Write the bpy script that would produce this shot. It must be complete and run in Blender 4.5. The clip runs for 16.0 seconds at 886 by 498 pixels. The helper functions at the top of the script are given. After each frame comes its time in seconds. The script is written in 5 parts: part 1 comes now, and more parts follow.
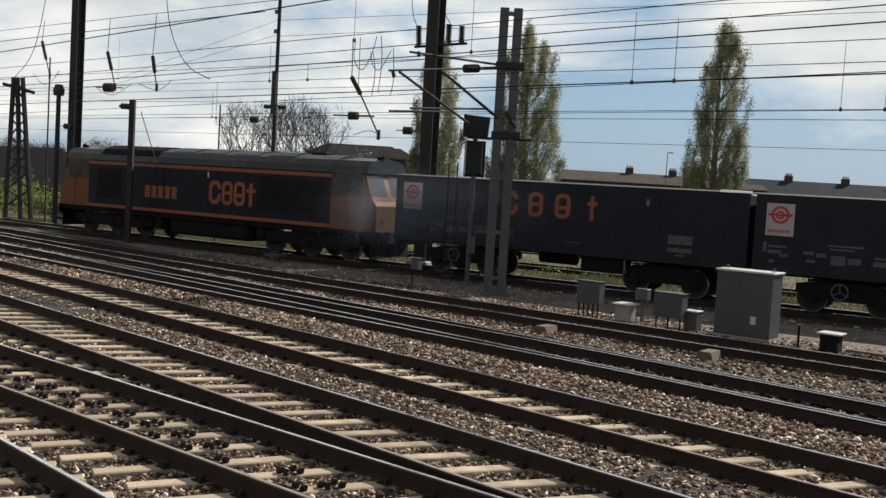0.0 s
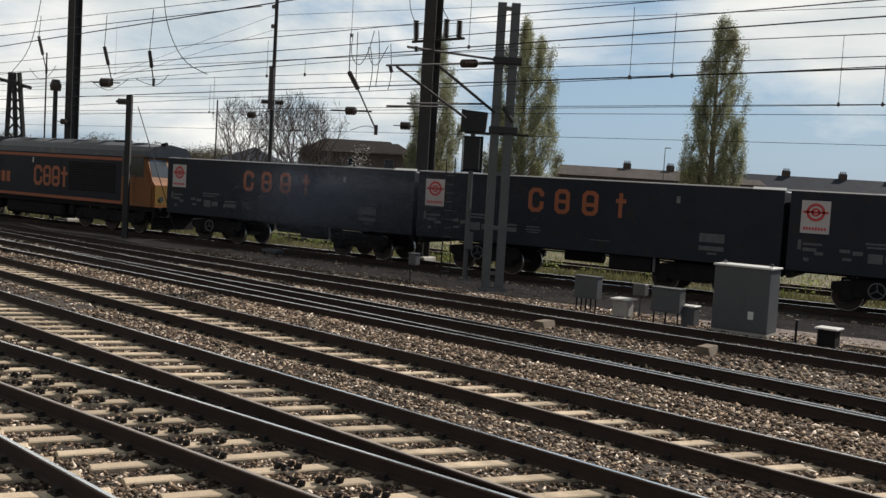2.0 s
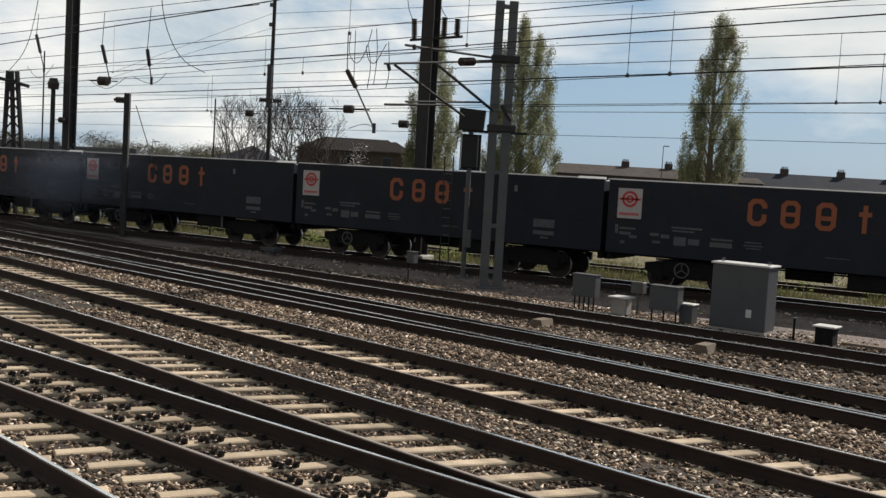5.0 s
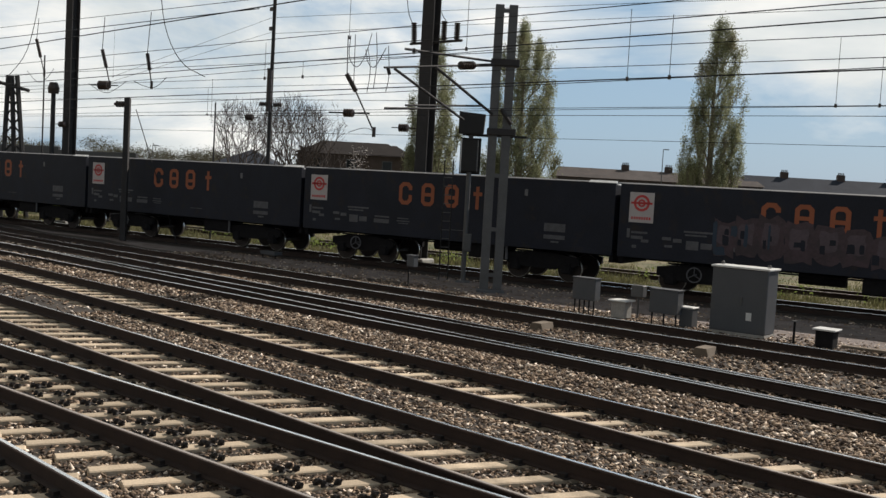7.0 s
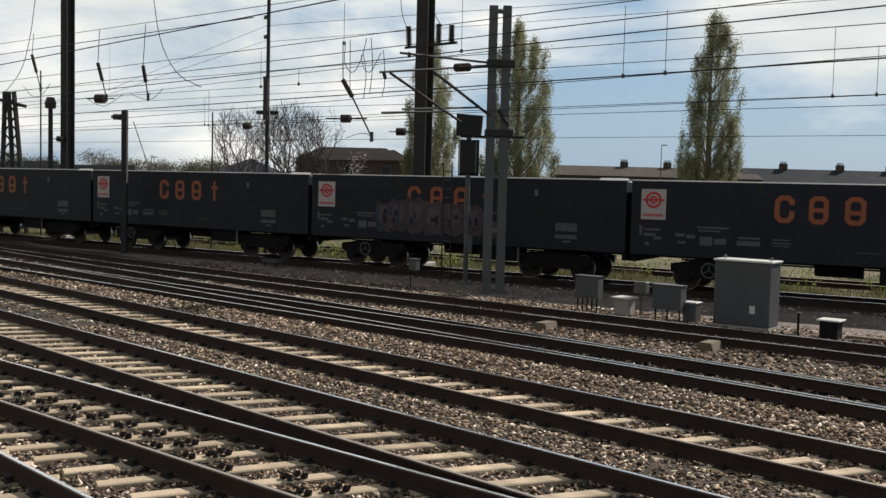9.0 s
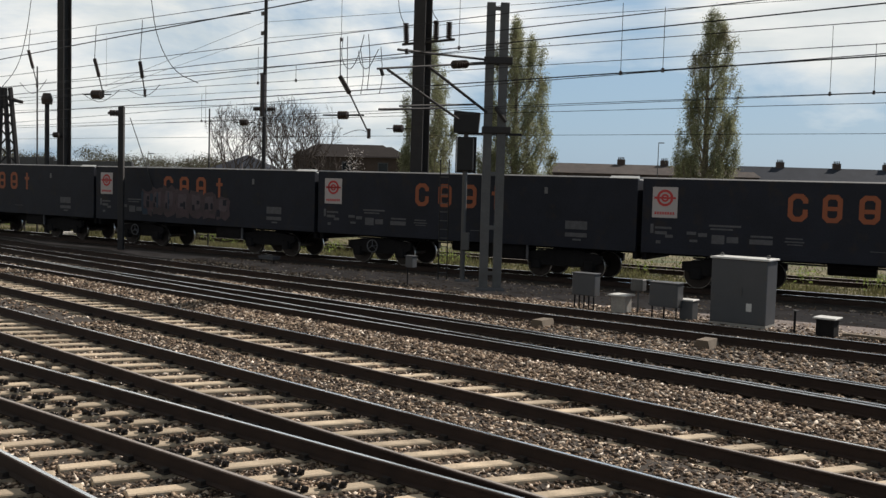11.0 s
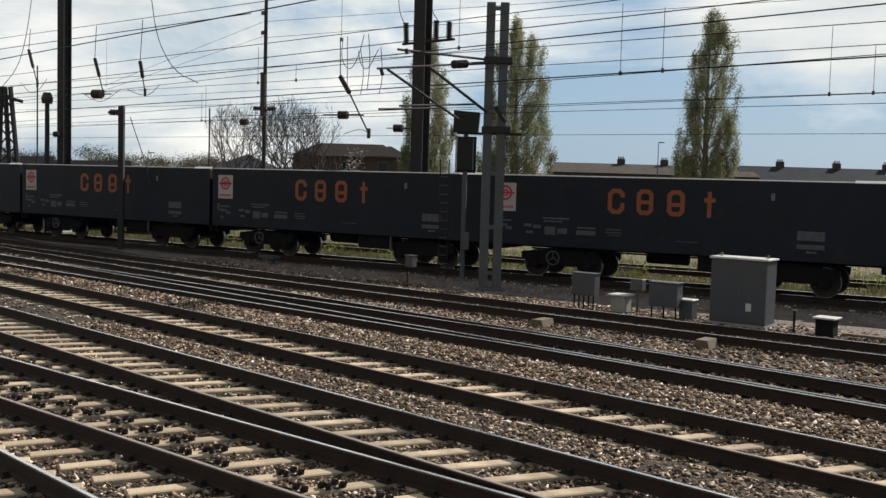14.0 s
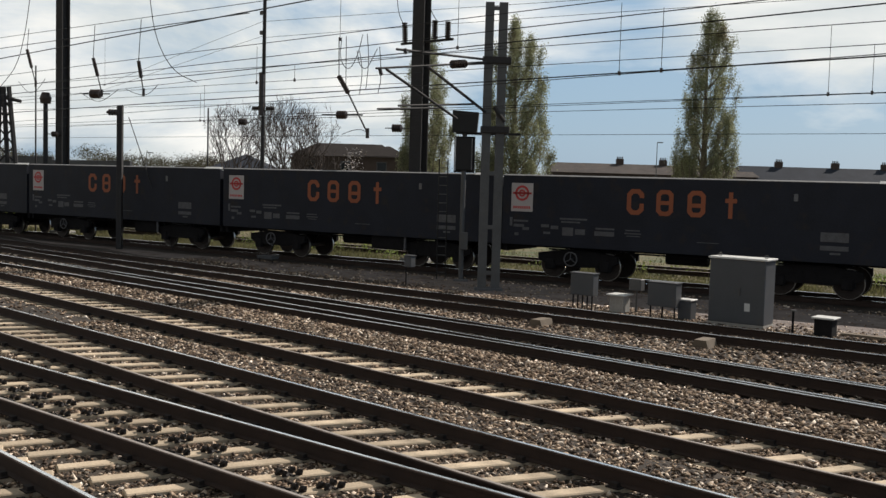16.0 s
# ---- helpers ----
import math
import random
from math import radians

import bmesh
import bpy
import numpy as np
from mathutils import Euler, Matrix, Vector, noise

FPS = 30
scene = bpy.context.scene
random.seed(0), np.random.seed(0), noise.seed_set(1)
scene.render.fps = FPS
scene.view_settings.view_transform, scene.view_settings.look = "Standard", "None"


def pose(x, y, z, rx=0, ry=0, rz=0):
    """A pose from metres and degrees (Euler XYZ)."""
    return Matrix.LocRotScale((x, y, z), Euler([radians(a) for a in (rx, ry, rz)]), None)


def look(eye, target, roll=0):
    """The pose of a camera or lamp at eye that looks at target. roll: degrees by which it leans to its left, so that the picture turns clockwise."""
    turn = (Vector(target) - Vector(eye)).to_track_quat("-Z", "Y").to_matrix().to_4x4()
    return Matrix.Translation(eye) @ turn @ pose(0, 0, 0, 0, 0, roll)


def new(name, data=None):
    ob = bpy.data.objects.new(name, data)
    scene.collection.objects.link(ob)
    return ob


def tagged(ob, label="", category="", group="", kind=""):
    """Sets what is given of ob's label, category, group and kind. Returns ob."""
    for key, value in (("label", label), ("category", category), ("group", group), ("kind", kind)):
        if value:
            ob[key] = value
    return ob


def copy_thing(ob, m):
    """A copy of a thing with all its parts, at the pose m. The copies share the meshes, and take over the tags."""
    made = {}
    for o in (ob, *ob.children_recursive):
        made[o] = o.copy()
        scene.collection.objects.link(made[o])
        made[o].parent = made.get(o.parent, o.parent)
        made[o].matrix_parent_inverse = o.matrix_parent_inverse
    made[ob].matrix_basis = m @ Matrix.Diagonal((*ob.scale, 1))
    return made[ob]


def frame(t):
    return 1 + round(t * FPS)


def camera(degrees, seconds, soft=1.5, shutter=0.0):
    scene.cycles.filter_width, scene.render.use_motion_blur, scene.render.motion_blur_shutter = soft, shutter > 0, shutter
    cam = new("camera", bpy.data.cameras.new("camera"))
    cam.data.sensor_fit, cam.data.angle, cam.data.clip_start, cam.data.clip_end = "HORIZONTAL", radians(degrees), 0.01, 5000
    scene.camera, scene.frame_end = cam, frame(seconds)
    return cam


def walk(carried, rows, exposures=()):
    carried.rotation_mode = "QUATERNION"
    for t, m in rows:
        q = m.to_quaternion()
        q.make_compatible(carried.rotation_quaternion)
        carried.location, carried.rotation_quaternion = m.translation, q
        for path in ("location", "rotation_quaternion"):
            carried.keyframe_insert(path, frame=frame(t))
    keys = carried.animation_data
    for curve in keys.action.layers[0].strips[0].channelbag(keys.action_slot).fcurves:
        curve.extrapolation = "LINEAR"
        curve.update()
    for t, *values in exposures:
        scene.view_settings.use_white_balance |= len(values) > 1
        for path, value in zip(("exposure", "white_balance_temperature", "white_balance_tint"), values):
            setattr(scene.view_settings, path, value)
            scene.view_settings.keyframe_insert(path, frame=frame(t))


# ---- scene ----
cam = camera(48.02, 16.0, soft=1.45)

# seconds, eye x, y, z, turn, tilt and lean in radians
PATH = (
    (0.0, 0.005, -0.020, 3.157, -0.7769, -0.0625, 0.0589),
    (0.5, -0.004, -0.001, 3.152, -0.7768, -0.0621, 0.0585),
    (1.0, 0.002, -0.014, 3.156, -0.7756, -0.0633, 0.0583),
    (1.5, -0.009, -0.009, 3.149, -0.7743, -0.0649, 0.0586),
    (2.0, -0.007, -0.007, 3.155, -0.7743, -0.0671, 0.0585),
    (2.5, -0.013, 0.008, 3.144, -0.7761, -0.0667, 0.0575),
    (3.0, -0.013, 0.002, 3.149, -0.7767, -0.0676, 0.0572),
    (3.5, -0.020, 0.012, 3.152, -0.7756, -0.0684, 0.0568),
    (4.0, 0.002, -0.001, 3.156, -0.7737, -0.0685, 0.0561),
    (6.5, -0.008, 0.001, 3.152, -0.7719, -0.0676, 0.0606),
    (7.0, 0.006, -0.006, 3.153, -0.7729, -0.0650, 0.0566),
    (7.5, 0.008, -0.016, 3.164, -0.7726, -0.0623, 0.0466),
    (8.0, 0.007, -0.012, 3.161, -0.7735, -0.0606, 0.0308),
    (8.5, 0.012, -0.001, 3.156, -0.7740, -0.0616, 0.0257),
    (9.0, 0.003, -0.001, 3.158, -0.7744, -0.0626, 0.0251),
    (11.5, -0.014, 0.016, 3.147, -0.7706, -0.0655, 0.0283),
    (12.0, -0.019, 0.024, 3.148, -0.7701, -0.0649, 0.0283),
    (12.5, 0.001, 0.000, 3.157, -0.7697, -0.0649, 0.0283),
    (13.0, 0.005, 0.003, 3.161, -0.7699, -0.0649, 0.0281),
    (13.5, -0.001, 0.002, 3.155, -0.7706, -0.0657, 0.0283),
    (14.0, 0.011, -0.009, 3.161, -0.7711, -0.0659, 0.0284),
    (14.5, 0.007, 0.001, 3.158, -0.7713, -0.0650, 0.0284),
    (15.0, -0.013, 0.022, 3.153, -0.7712, -0.0651, 0.0282),
    (15.5, -0.007, 0.009, 3.152, -0.7702, -0.0656, 0.0283),
    (16.0, 0.000, 0.001, 3.157, -0.7698, -0.0658, 0.0285),)


def eye_pose(x, y, z, turn, tilt, lean):
    way = Vector((math.sin(turn) * math.cos(tilt), math.cos(turn) * math.cos(tilt), math.sin(tilt)))
    return look((x, y, z), Vector((x, y, z)) + way, math.degrees(lean))


walk(cam, [(t, eye_pose(*r)) for t, *r in PATH], exposures=((0, 0.0), (4, 0.0), (8, 0.03), (11.5, 0.03), (13.5, 0.03), (14.5, 0.09), (15.5, 0.03), (16, 0.03)))

# ---- world, sun and exposure ----
SUN_TURN, SUN_HEIGHT = radians(8), radians(38.5)     # from +y towards +x, above the horizon
scene.view_settings.exposure = 0.0


def make_world():
    w = bpy.data.worlds.new("sky")
    w.use_nodes = True
    scene.world = w
    nt = w.node_tree
    nt.nodes.clear()
    N, L = nt.nodes.new, nt.links.new
    out, bg = N("ShaderNodeOutputWorld"), N("ShaderNodeBackground")
    sky = N("ShaderNodeTexSky")
    sky.sky_type, sky.sun_disc = "NISHITA", False
    sky.sun_elevation, sky.sun_rotation = SUN_HEIGHT, SUN_TURN
    sky.air_density, sky.dust_density = 1.0, 1.2
    co = N("ShaderNodeTexCoord")
    mp = N("ShaderNodeMapping")
    mp.inputs["Scale"].default_value = (1.0, 1.0, 3.4)
    mp.inputs["Location"].default_value = (0.55, 0.2, 0.3)
    L(co.outputs["Generated"], mp.inputs["Vector"])
    n1, n2 = N("ShaderNodeTexNoise"), N("ShaderNodeTexNoise")
    n1.inputs["Scale"].default_value, n1.inputs["Detail"].default_value, n1.inputs["Roughness"].default_value = 2.0, 10, 0.6
    n1.inputs["Distortion"].default_value = 0.35
    n2.inputs["Scale"].default_value, n2.inputs["Detail"].default_value = 5.0, 6
    L(mp.outputs[0], n1.inputs["Vector"])
    L(mp.outputs[0], n2.inputs["Vector"])
    cover = N("ShaderNodeValToRGB")
    cover.color_ramp.elements[0].position, cover.color_ramp.elements[1].position = 0.46, 0.62
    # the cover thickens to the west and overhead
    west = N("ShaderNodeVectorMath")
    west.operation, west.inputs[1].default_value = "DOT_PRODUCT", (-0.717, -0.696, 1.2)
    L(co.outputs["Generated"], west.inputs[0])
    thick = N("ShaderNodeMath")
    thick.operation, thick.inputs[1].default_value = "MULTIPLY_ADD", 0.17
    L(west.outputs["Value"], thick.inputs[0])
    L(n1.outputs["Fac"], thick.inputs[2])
    # a bright bank of cumulus, a clear blue stretch beside it, and a veil to the left
    depth = thick.outputs[0]
    for way, wide, gain in (((-0.40, 0.90, 0.19), 10, 0.20), ((-0.545, 0.835, 0.075), 11, -0.12), ((-0.42, 0.90, 0.04), 9, -0.07), ((-0.74, 0.67, 0.02), 10, -0.11)):
        v = Vector(way).normalized()
        da = N("ShaderNodeVectorMath")
        da.operation, da.inputs[1].default_value = "DOT_PRODUCT", v
        L(co.outputs["Generated"], da.inputs[0])
        mr = N("ShaderNodeMapRange")
        mr.interpolation_type = "SMOOTHSTEP"
        mr.inputs["From Min"].default_value, mr.inputs["From Max"].default_value = math.cos(radians(wide)), 1.0
        mr.inputs["To Min"].default_value, mr.inputs["To Max"].default_value = 0.0, gain
        L(da.outputs["Value"], mr.inputs["Value"])
        ad = N("ShaderNodeMath")
        L(depth, ad.inputs[0])
        L(mr.outputs[0], ad.inputs[1])
        depth = ad.outputs[0]
    L(depth, cover.inputs[0])
    body = N("ShaderNodeValToRGB")
    body.color_ramp.elements[0].position, body.color_ramp.elements[1].position = 0.35, 0.7
    body.color_ramp.elements[0].color = (6.6, 7.1, 7.2, 1)
    body.color_ramp.elements[1].color = (10.8, 10.5, 9.9, 1)
    L(n2.outputs["Fac"], body.inputs[0])
    # clouds are bright around the sun; the far side is dulled to weaken the fill
    dot = N("ShaderNodeVectorMath")
    dot.operation = "DOT_PRODUCT"
    dot.inputs[1].default_value = (math.sin(SUN_TURN) * math.cos(SUN_HEIGHT), math.cos(SUN_TURN) * math.cos(SUN_HEIGHT), math.sin(SUN_HEIGHT))
    L(co.outputs["Generated"], dot.inputs[0])
    near = N("ShaderNodeMapRange")
    near.interpolation_type = "SMOOTHSTEP"
    near.inputs["From Min"].default_value, near.inputs["From Max"].default_value = -0.6, 0.35
    near.inputs["To Min"].default_value, near.inputs["To Max"].default_value = 0.42, 1.0
    L(dot.outputs["Value"], near.inputs["Value"])
    lit = N("ShaderNodeMixRGB")
    lit.blend_type, lit.inputs[0].default_value = "MULTIPLY", 1.0
    L(body.outputs["Color"], lit.inputs[1])
    L(near.outputs[0], lit.inputs[2])
    mix = N("ShaderNodeMixRGB")
    L(cover.outputs["Color"], mix.inputs[0])
    tint = N("ShaderNodeMixRGB")                    # thin haze over the blue
    tint.inputs[0].default_value = 0.8
    hz = N("ShaderNodeMixRGB")
    hz.blend_type, hz.inputs[0].default_value = "MULTIPLY", 1.0
    hz.inputs[1].default_value = (2.95, 4.5, 6.2, 1)
    L(near.outputs[0], hz.inputs[2])
    L(hz.outputs[0], tint.inputs[2])
    L(sky.outputs[0], tint.inputs[1])
    L(tint.outputs[0], mix.inputs[1])
    L(lit.outputs[0], mix.inputs[2])
    bg.inputs["Strength"].default_value = 0.1
    # the sky is brightest low down and dimmed overhead to deepen the shade
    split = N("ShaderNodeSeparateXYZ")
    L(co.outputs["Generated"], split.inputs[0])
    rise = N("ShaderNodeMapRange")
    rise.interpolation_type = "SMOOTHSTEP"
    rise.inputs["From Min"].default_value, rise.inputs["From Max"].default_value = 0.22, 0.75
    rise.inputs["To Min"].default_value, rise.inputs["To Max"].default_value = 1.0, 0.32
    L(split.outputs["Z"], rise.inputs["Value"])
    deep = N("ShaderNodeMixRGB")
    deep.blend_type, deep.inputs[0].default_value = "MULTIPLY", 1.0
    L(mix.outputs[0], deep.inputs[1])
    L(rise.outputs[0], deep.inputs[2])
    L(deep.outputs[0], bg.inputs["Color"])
    L(bg.outputs[0], out.inputs["Surface"])


make_world()
sun = new("sun", bpy.data.lights.new("sun", "SUN"))
sun.data.energy, sun.data.angle, sun.data.color = 4.8, radians(0.6), (1.0, 0.92, 0.83)
to_sun = Vector((math.sin(SUN_TURN) * math.cos(SUN_HEIGHT), math.cos(SUN_TURN) * math.cos(SUN_HEIGHT), math.sin(SUN_HEIGHT)))
sun.matrix_world = look(to_sun * 50, (0, 0, 0))

# ---- materials ----


def paint(name, color, rough=0.6, metal=0.0, glow=0.0, vary=0.25, scale=4.0, bump=0.0, fine=40.0, second=None, cover=0.5, island=0.0, each=0.0, spec=0.5):
    """A surface with two scales of variation: large patches and fine grain. second: a colour for stains."""
    m = bpy.data.materials.new(name)
    m.use_nodes = True
    nt = m.node_tree
    N, L = nt.nodes.new, nt.links.new
    b = nt.nodes["Principled BSDF"]
    b.inputs["Roughness"].default_value, b.inputs["Metallic"].default_value = rough, metal
    b.inputs["Specular IOR Level"].default_value = spec
    co = N("ShaderNodeTexCoord")
    big, small = N("ShaderNodeTexNoise"), N("ShaderNodeTexNoise")
    big.inputs["Scale"].default_value, big.inputs["Detail"].default_value = scale, 4
    small.inputs["Scale"].default_value, small.inputs["Detail"].default_value = fine, 3
    L(co.outputs["Object"], big.inputs["Vector"])
    L(co.outputs["Object"], small.inputs["Vector"])
    ramp = N("ShaderNodeValToRGB")
    e = ramp.color_ramp.elements
    e[0].position, e[1].position = 0.3, 0.7
    lo, hi = [c * (1 - vary) for c in color], [min(1, c * (1 + vary)) for c in color]
    e[0].color, e[1].color = (*lo, 1), (*hi, 1)
    add = N("ShaderNodeMath")
    add.operation = "ADD"
    half = N("ShaderNodeMath")
    half.operation, half.inputs[1].default_value = "MULTIPLY_ADD", 0.5
    half.inputs[2].default_value = 0.0
    L(small.outputs["Fac"], half.inputs[0])
    mulb = N("ShaderNodeMath")
    mulb.operation, mulb.inputs[1].default_value = "MULTIPLY", 0.5
    L(big.outputs["Fac"], mulb.inputs[0])
    L(half.outputs[0], add.inputs[0])
    L(mulb.outputs[0], add.inputs[1])
    L(add.outputs[0], ramp.inputs[0])
    col = ramp.outputs["Color"]
    if second:
        st = N("ShaderNodeTexNoise")
        st.inputs["Scale"].default_value, st.inputs["Detail"].default_value = scale * 1.7, 8
        sr = N("ShaderNodeValToRGB")
        sr.color_ramp.elements[0].position, sr.color_ramp.elements[1].position = cover, cover + 0.15
        mp = N("ShaderNodeMapping")
        mp.inputs["Location"].default_value = (7.3, 2.1, 4.4)
        L(co.outputs["Object"], mp.inputs["Vector"])
        L(mp.outputs[0], st.inputs["Vector"])
        L(st.outputs["Fac"], sr.inputs[0])
        mx = N("ShaderNodeMixRGB")
        L(sr.outputs["Color"], mx.inputs[0])
        L(col, mx.inputs[1])
        mx.inputs[2].default_value = (*second, 1)
        col = mx.outputs[0]
    if island or each:
        src = N("ShaderNodeNewGeometry").outputs["Random Per Island"] if island else N("ShaderNodeObjectInfo").outputs["Random"]
        amt = island or each
        mr = N("ShaderNodeMapRange")
        mr.inputs["To Min"].default_value, mr.inputs["To Max"].default_value = 1 - amt, 1 + amt
        L(src, mr.inputs["Value"])
        hs = N("ShaderNodeHueSaturation")
        L(col, hs.inputs["Color"])
        L(mr.outputs[0], hs.inputs["Value"])
        col = hs.outputs[0]
    L(col, b.inputs["Base Color"])
    if glow:                                        # light that comes through thin leaves
        tr = N("ShaderNodeBsdfTranslucent")
        ms = N("ShaderNodeMixShader")
        ms.inputs[0].default_value = glow
        L(col, tr.inputs["Color"])
        L(b.outputs[0], ms.inputs[1])
        L(tr.outputs[0], ms.inputs[2])
        L(ms.outputs[0], nt.nodes["Material Output"].inputs["Surface"])
    if bump:
        bp = N("ShaderNodeBump")
        bp.inputs["Strength"].default_value, bp.inputs["Distance"].default_value = bump, 0.02
        L(add.outputs[0], bp.inputs["Height"])
        L(bp.outputs[0], b.inputs["Normal"])
    return m


M_BALLAST = paint("ballast_bed", (0.042, 0.032, 0.025), 0.95, vary=0.6, scale=0.8, fine=28, bump=0.9)


def stone_paint():
    """Broken granite: each stone its own shade from dark brown to pale grey, dusted with rust."""
    m = paint("ballast_stone", (0.5, 0.5, 0.5), 0.9, vary=0.3, scale=0.6, fine=30)
    nt = m.node_tree
    N, L = nt.nodes.new, nt.links.new
    b = nt.nodes["Principled BSDF"]
    grain = b.inputs["Base Color"].links[0].from_socket
    ramp = N("ShaderNodeValToRGB")
    el = ramp.color_ramp.elements
    el[0].position, el[0].color = 0.0, (0.02, 0.015, 0.012, 1)
    el[1].position, el[1].color = 1.0, (0.72, 0.64, 0.54, 1)
    for at, c in ((0.30, (0.075, 0.050, 0.034)), (0.60, (0.19, 0.135, 0.09)), (0.86, (0.37, 0.29, 0.21))):
        e = el.new(at)
        e.color = (*c, 1)
    L(N("ShaderNodeNewGeometry").outputs["Random Per Island"], ramp.inputs[0])
    mx = N("ShaderNodeMixRGB")
    mx.blend_type, mx.inputs[0].default_value = "MULTIPLY", 1.0
    L(ramp.outputs[0], mx.inputs[1])
    L(grain, mx.inputs[2])
    sc = N("ShaderNodeMixRGB")
    sc.blend_type, sc.inputs[0].default_value, sc.inputs[2].default_value = "MULTIPLY", 1.0, (2.55, 2.48, 2.46, 1)
    L(mx.outputs[0], sc.inputs[1])
    L(sc.outputs[0], b.inputs["Base Color"])
    return m


M_STONE = stone_paint()
M_CESS = paint("cess_gravel", (0.18, 0.15, 0.138), 0.95, vary=0.45, scale=0.9, fine=35, bump=0.8, second=(0.12, 0.09, 0.075), cover=0.5)
M_GRASS_GROUND = paint("grass_ground", (0.15, 0.125, 0.062), 0.95, vary=0.55, scale=0.35, fine=9, bump=0.6, second=(0.07, 0.085, 0.03), cover=0.48)
M_GRASS = paint("grass_blades", (0.125, 0.12, 0.055), 0.8, vary=0.35, scale=0.4, fine=6, island=0.5, glow=0.5)
M_RAILSIDE = paint("rail_rust", (0.034, 0.0195, 0.014), 0.85, vary=0.4, scale=3, fine=60, bump=0.2)
M_RAILTOP = paint("rail_polished", (0.93, 0.91, 0.89), 0.22, 1.0, vary=0.12, scale=3, fine=60)
M_RAILDULL = paint("rail_worn_dull", (0.34, 0.30, 0.27), 0.5, 0.25, vary=0.3, scale=3, fine=60)
M_SLEEPER = paint("sleeper_concrete", (0.53, 0.425, 0.305), 0.9, vary=0.25, scale=3, fine=35, bump=0.35, second=(0.30, 0.23, 0.15), cover=0.60, each=0.22)
M_TIMBER = paint("sleeper_timber", (0.10, 0.08, 0.065), 0.9, vary=0.3, scale=4, fine=45, bump=0.5, each=0.2)
M_TIMBER_PALE = paint("timber_pale", (0.17, 0.135, 0.10), 0.9, vary=0.3, scale=4, fine=45, bump=0.4)
M_IRON = paint("chair_iron", (0.017, 0.012, 0.010), 0.8, vary=0.4, scale=6, fine=50)
M_NAVY = paint("wagon_navy", (0.0135, 0.0165, 0.027), 0.55, spec=0.3, vary=0.35, scale=1.2, fine=25, second=(0.026, 0.022, 0.022), cover=0.58)
M_NAVY_LOCO = paint("loco_navy", (0.008, 0.011, 0.021), 0.5, spec=0.25, vary=0.25, scale=1.0, fine=25, second=(0.02, 0.018, 0.018), cover=0.6)
M_BLACK = paint("underframe_black", (0.016, 0.015, 0.016), 0.85, spec=0.15, vary=0.4, scale=4, fine=40)
M_WHEEL = paint("wheel_steel", (0.05, 0.04, 0.035), 0.6, 0.5, vary=0.4, scale=5, fine=40)
M_TYRE = paint("wheel_tread", (0.45, 0.44, 0.42), 0.3, 1.0, vary=0.1)
M_ORANGE = paint("orange_paint", (0.33, 0.092, 0.035), 0.5, vary=0.12, scale=2, fine=30)
M_CAB = paint("cab_orange", (0.235, 0.092, 0.033), 0.55, vary=0.15, scale=1.5, fine=30, second=(0.16, 0.07, 0.035), cover=0.6, spec=0.3)
M_YELLOW = paint("warning_yellow", (0.20, 0.12, 0.03), 0.45, vary=0.12, scale=2, fine=30)
M_ROOF = paint("loco_roof_grey", (0.013, 0.018, 0.027), 0.36, vary=0.3, scale=1.2, fine=25, second=(0.05, 0.045, 0.04), cover=0.55)
M_CABTOP = paint("cab_upper_grey", (0.050, 0.040, 0.034), 0.5, vary=0.25, scale=1.5, fine=30)
M_SMOKE = paint("exhaust_haze", (0.32, 0.37, 0.46), 1.0, vary=0.1, spec=0.0, glow=0.5)
M_GLASSDARK = paint("cab_glass", (0.015, 0.018, 0.02), 0.08, vary=0.1)
M_SCREEN = paint("windscreen_glass", (0.07, 0.08, 0.09), 0.06, vary=0.1, spec=1.0)
M_WHITE = paint("panel_white", (0.50, 0.46, 0.45), 0.5, vary=0.08, scale=3, fine=30)
M_RED = paint("panel_red", (0.55, 0.05, 0.05), 0.5, vary=0.1)
M_PLATE = paint("stencil_grey", (0.10, 0.10, 0.108), 0.6, vary=0.35, scale=5, fine=40)
# on the wagon rims these two tones carry the sun's glint, strongest at the caps
M_RIMDARK = paint("tag_and_sunlit_rim_grey", (0.16, 0.16, 0.165), 0.6, vary=0.4, scale=1.5, fine=20)
M_RIM = paint("pale_steel_sunlit_rim", (0.66, 0.66, 0.65), 0.4, 0.0, vary=0.2, scale=3, fine=30)
M_MAST = paint("mast_weathered", (0.035, 0.032, 0.032), 0.8, vary=0.3, scale=2, fine=30, bump=0.1)
M_GALV = paint("galvanised_steel", (0.105, 0.105, 0.105), 0.6, 0.2, vary=0.2, scale=2.5, fine=30)
M_CABINET = paint("cabinet_grey", (0.078, 0.083, 0.092), 0.55, vary=0.1, scale=2.2, fine=30, second=(0.092, 0.09, 0.09), cover=0.56)
M_LID = paint("lid_pale", (0.68, 0.68, 0.66), 0.5, vary=0.1)
M_CONCRETE_DARK = paint("wall_dark", (0.10, 0.10, 0.105), 0.9, vary=0.3, scale=0.6, fine=8)
M_CONCRETE = paint("concrete", (0.38, 0.36, 0.33), 0.9, vary=0.25, scale=3, fine=30, bump=0.3)
M_WIRE = paint("wire_dark", (0.03, 0.03, 0.032), 0.6, 0.4, vary=0.2)
M_INSUL = paint("insulator_brown", (0.04, 0.025, 0.02), 0.3, vary=0.2)
M_SIGNAL = paint("signal_black", (0.012, 0.012, 0.013), 0.6, vary=0.3)
M_BARK = paint("bark", (0.20, 0.175, 0.14), 0.9, vary=0.35, scale=2, fine=15)
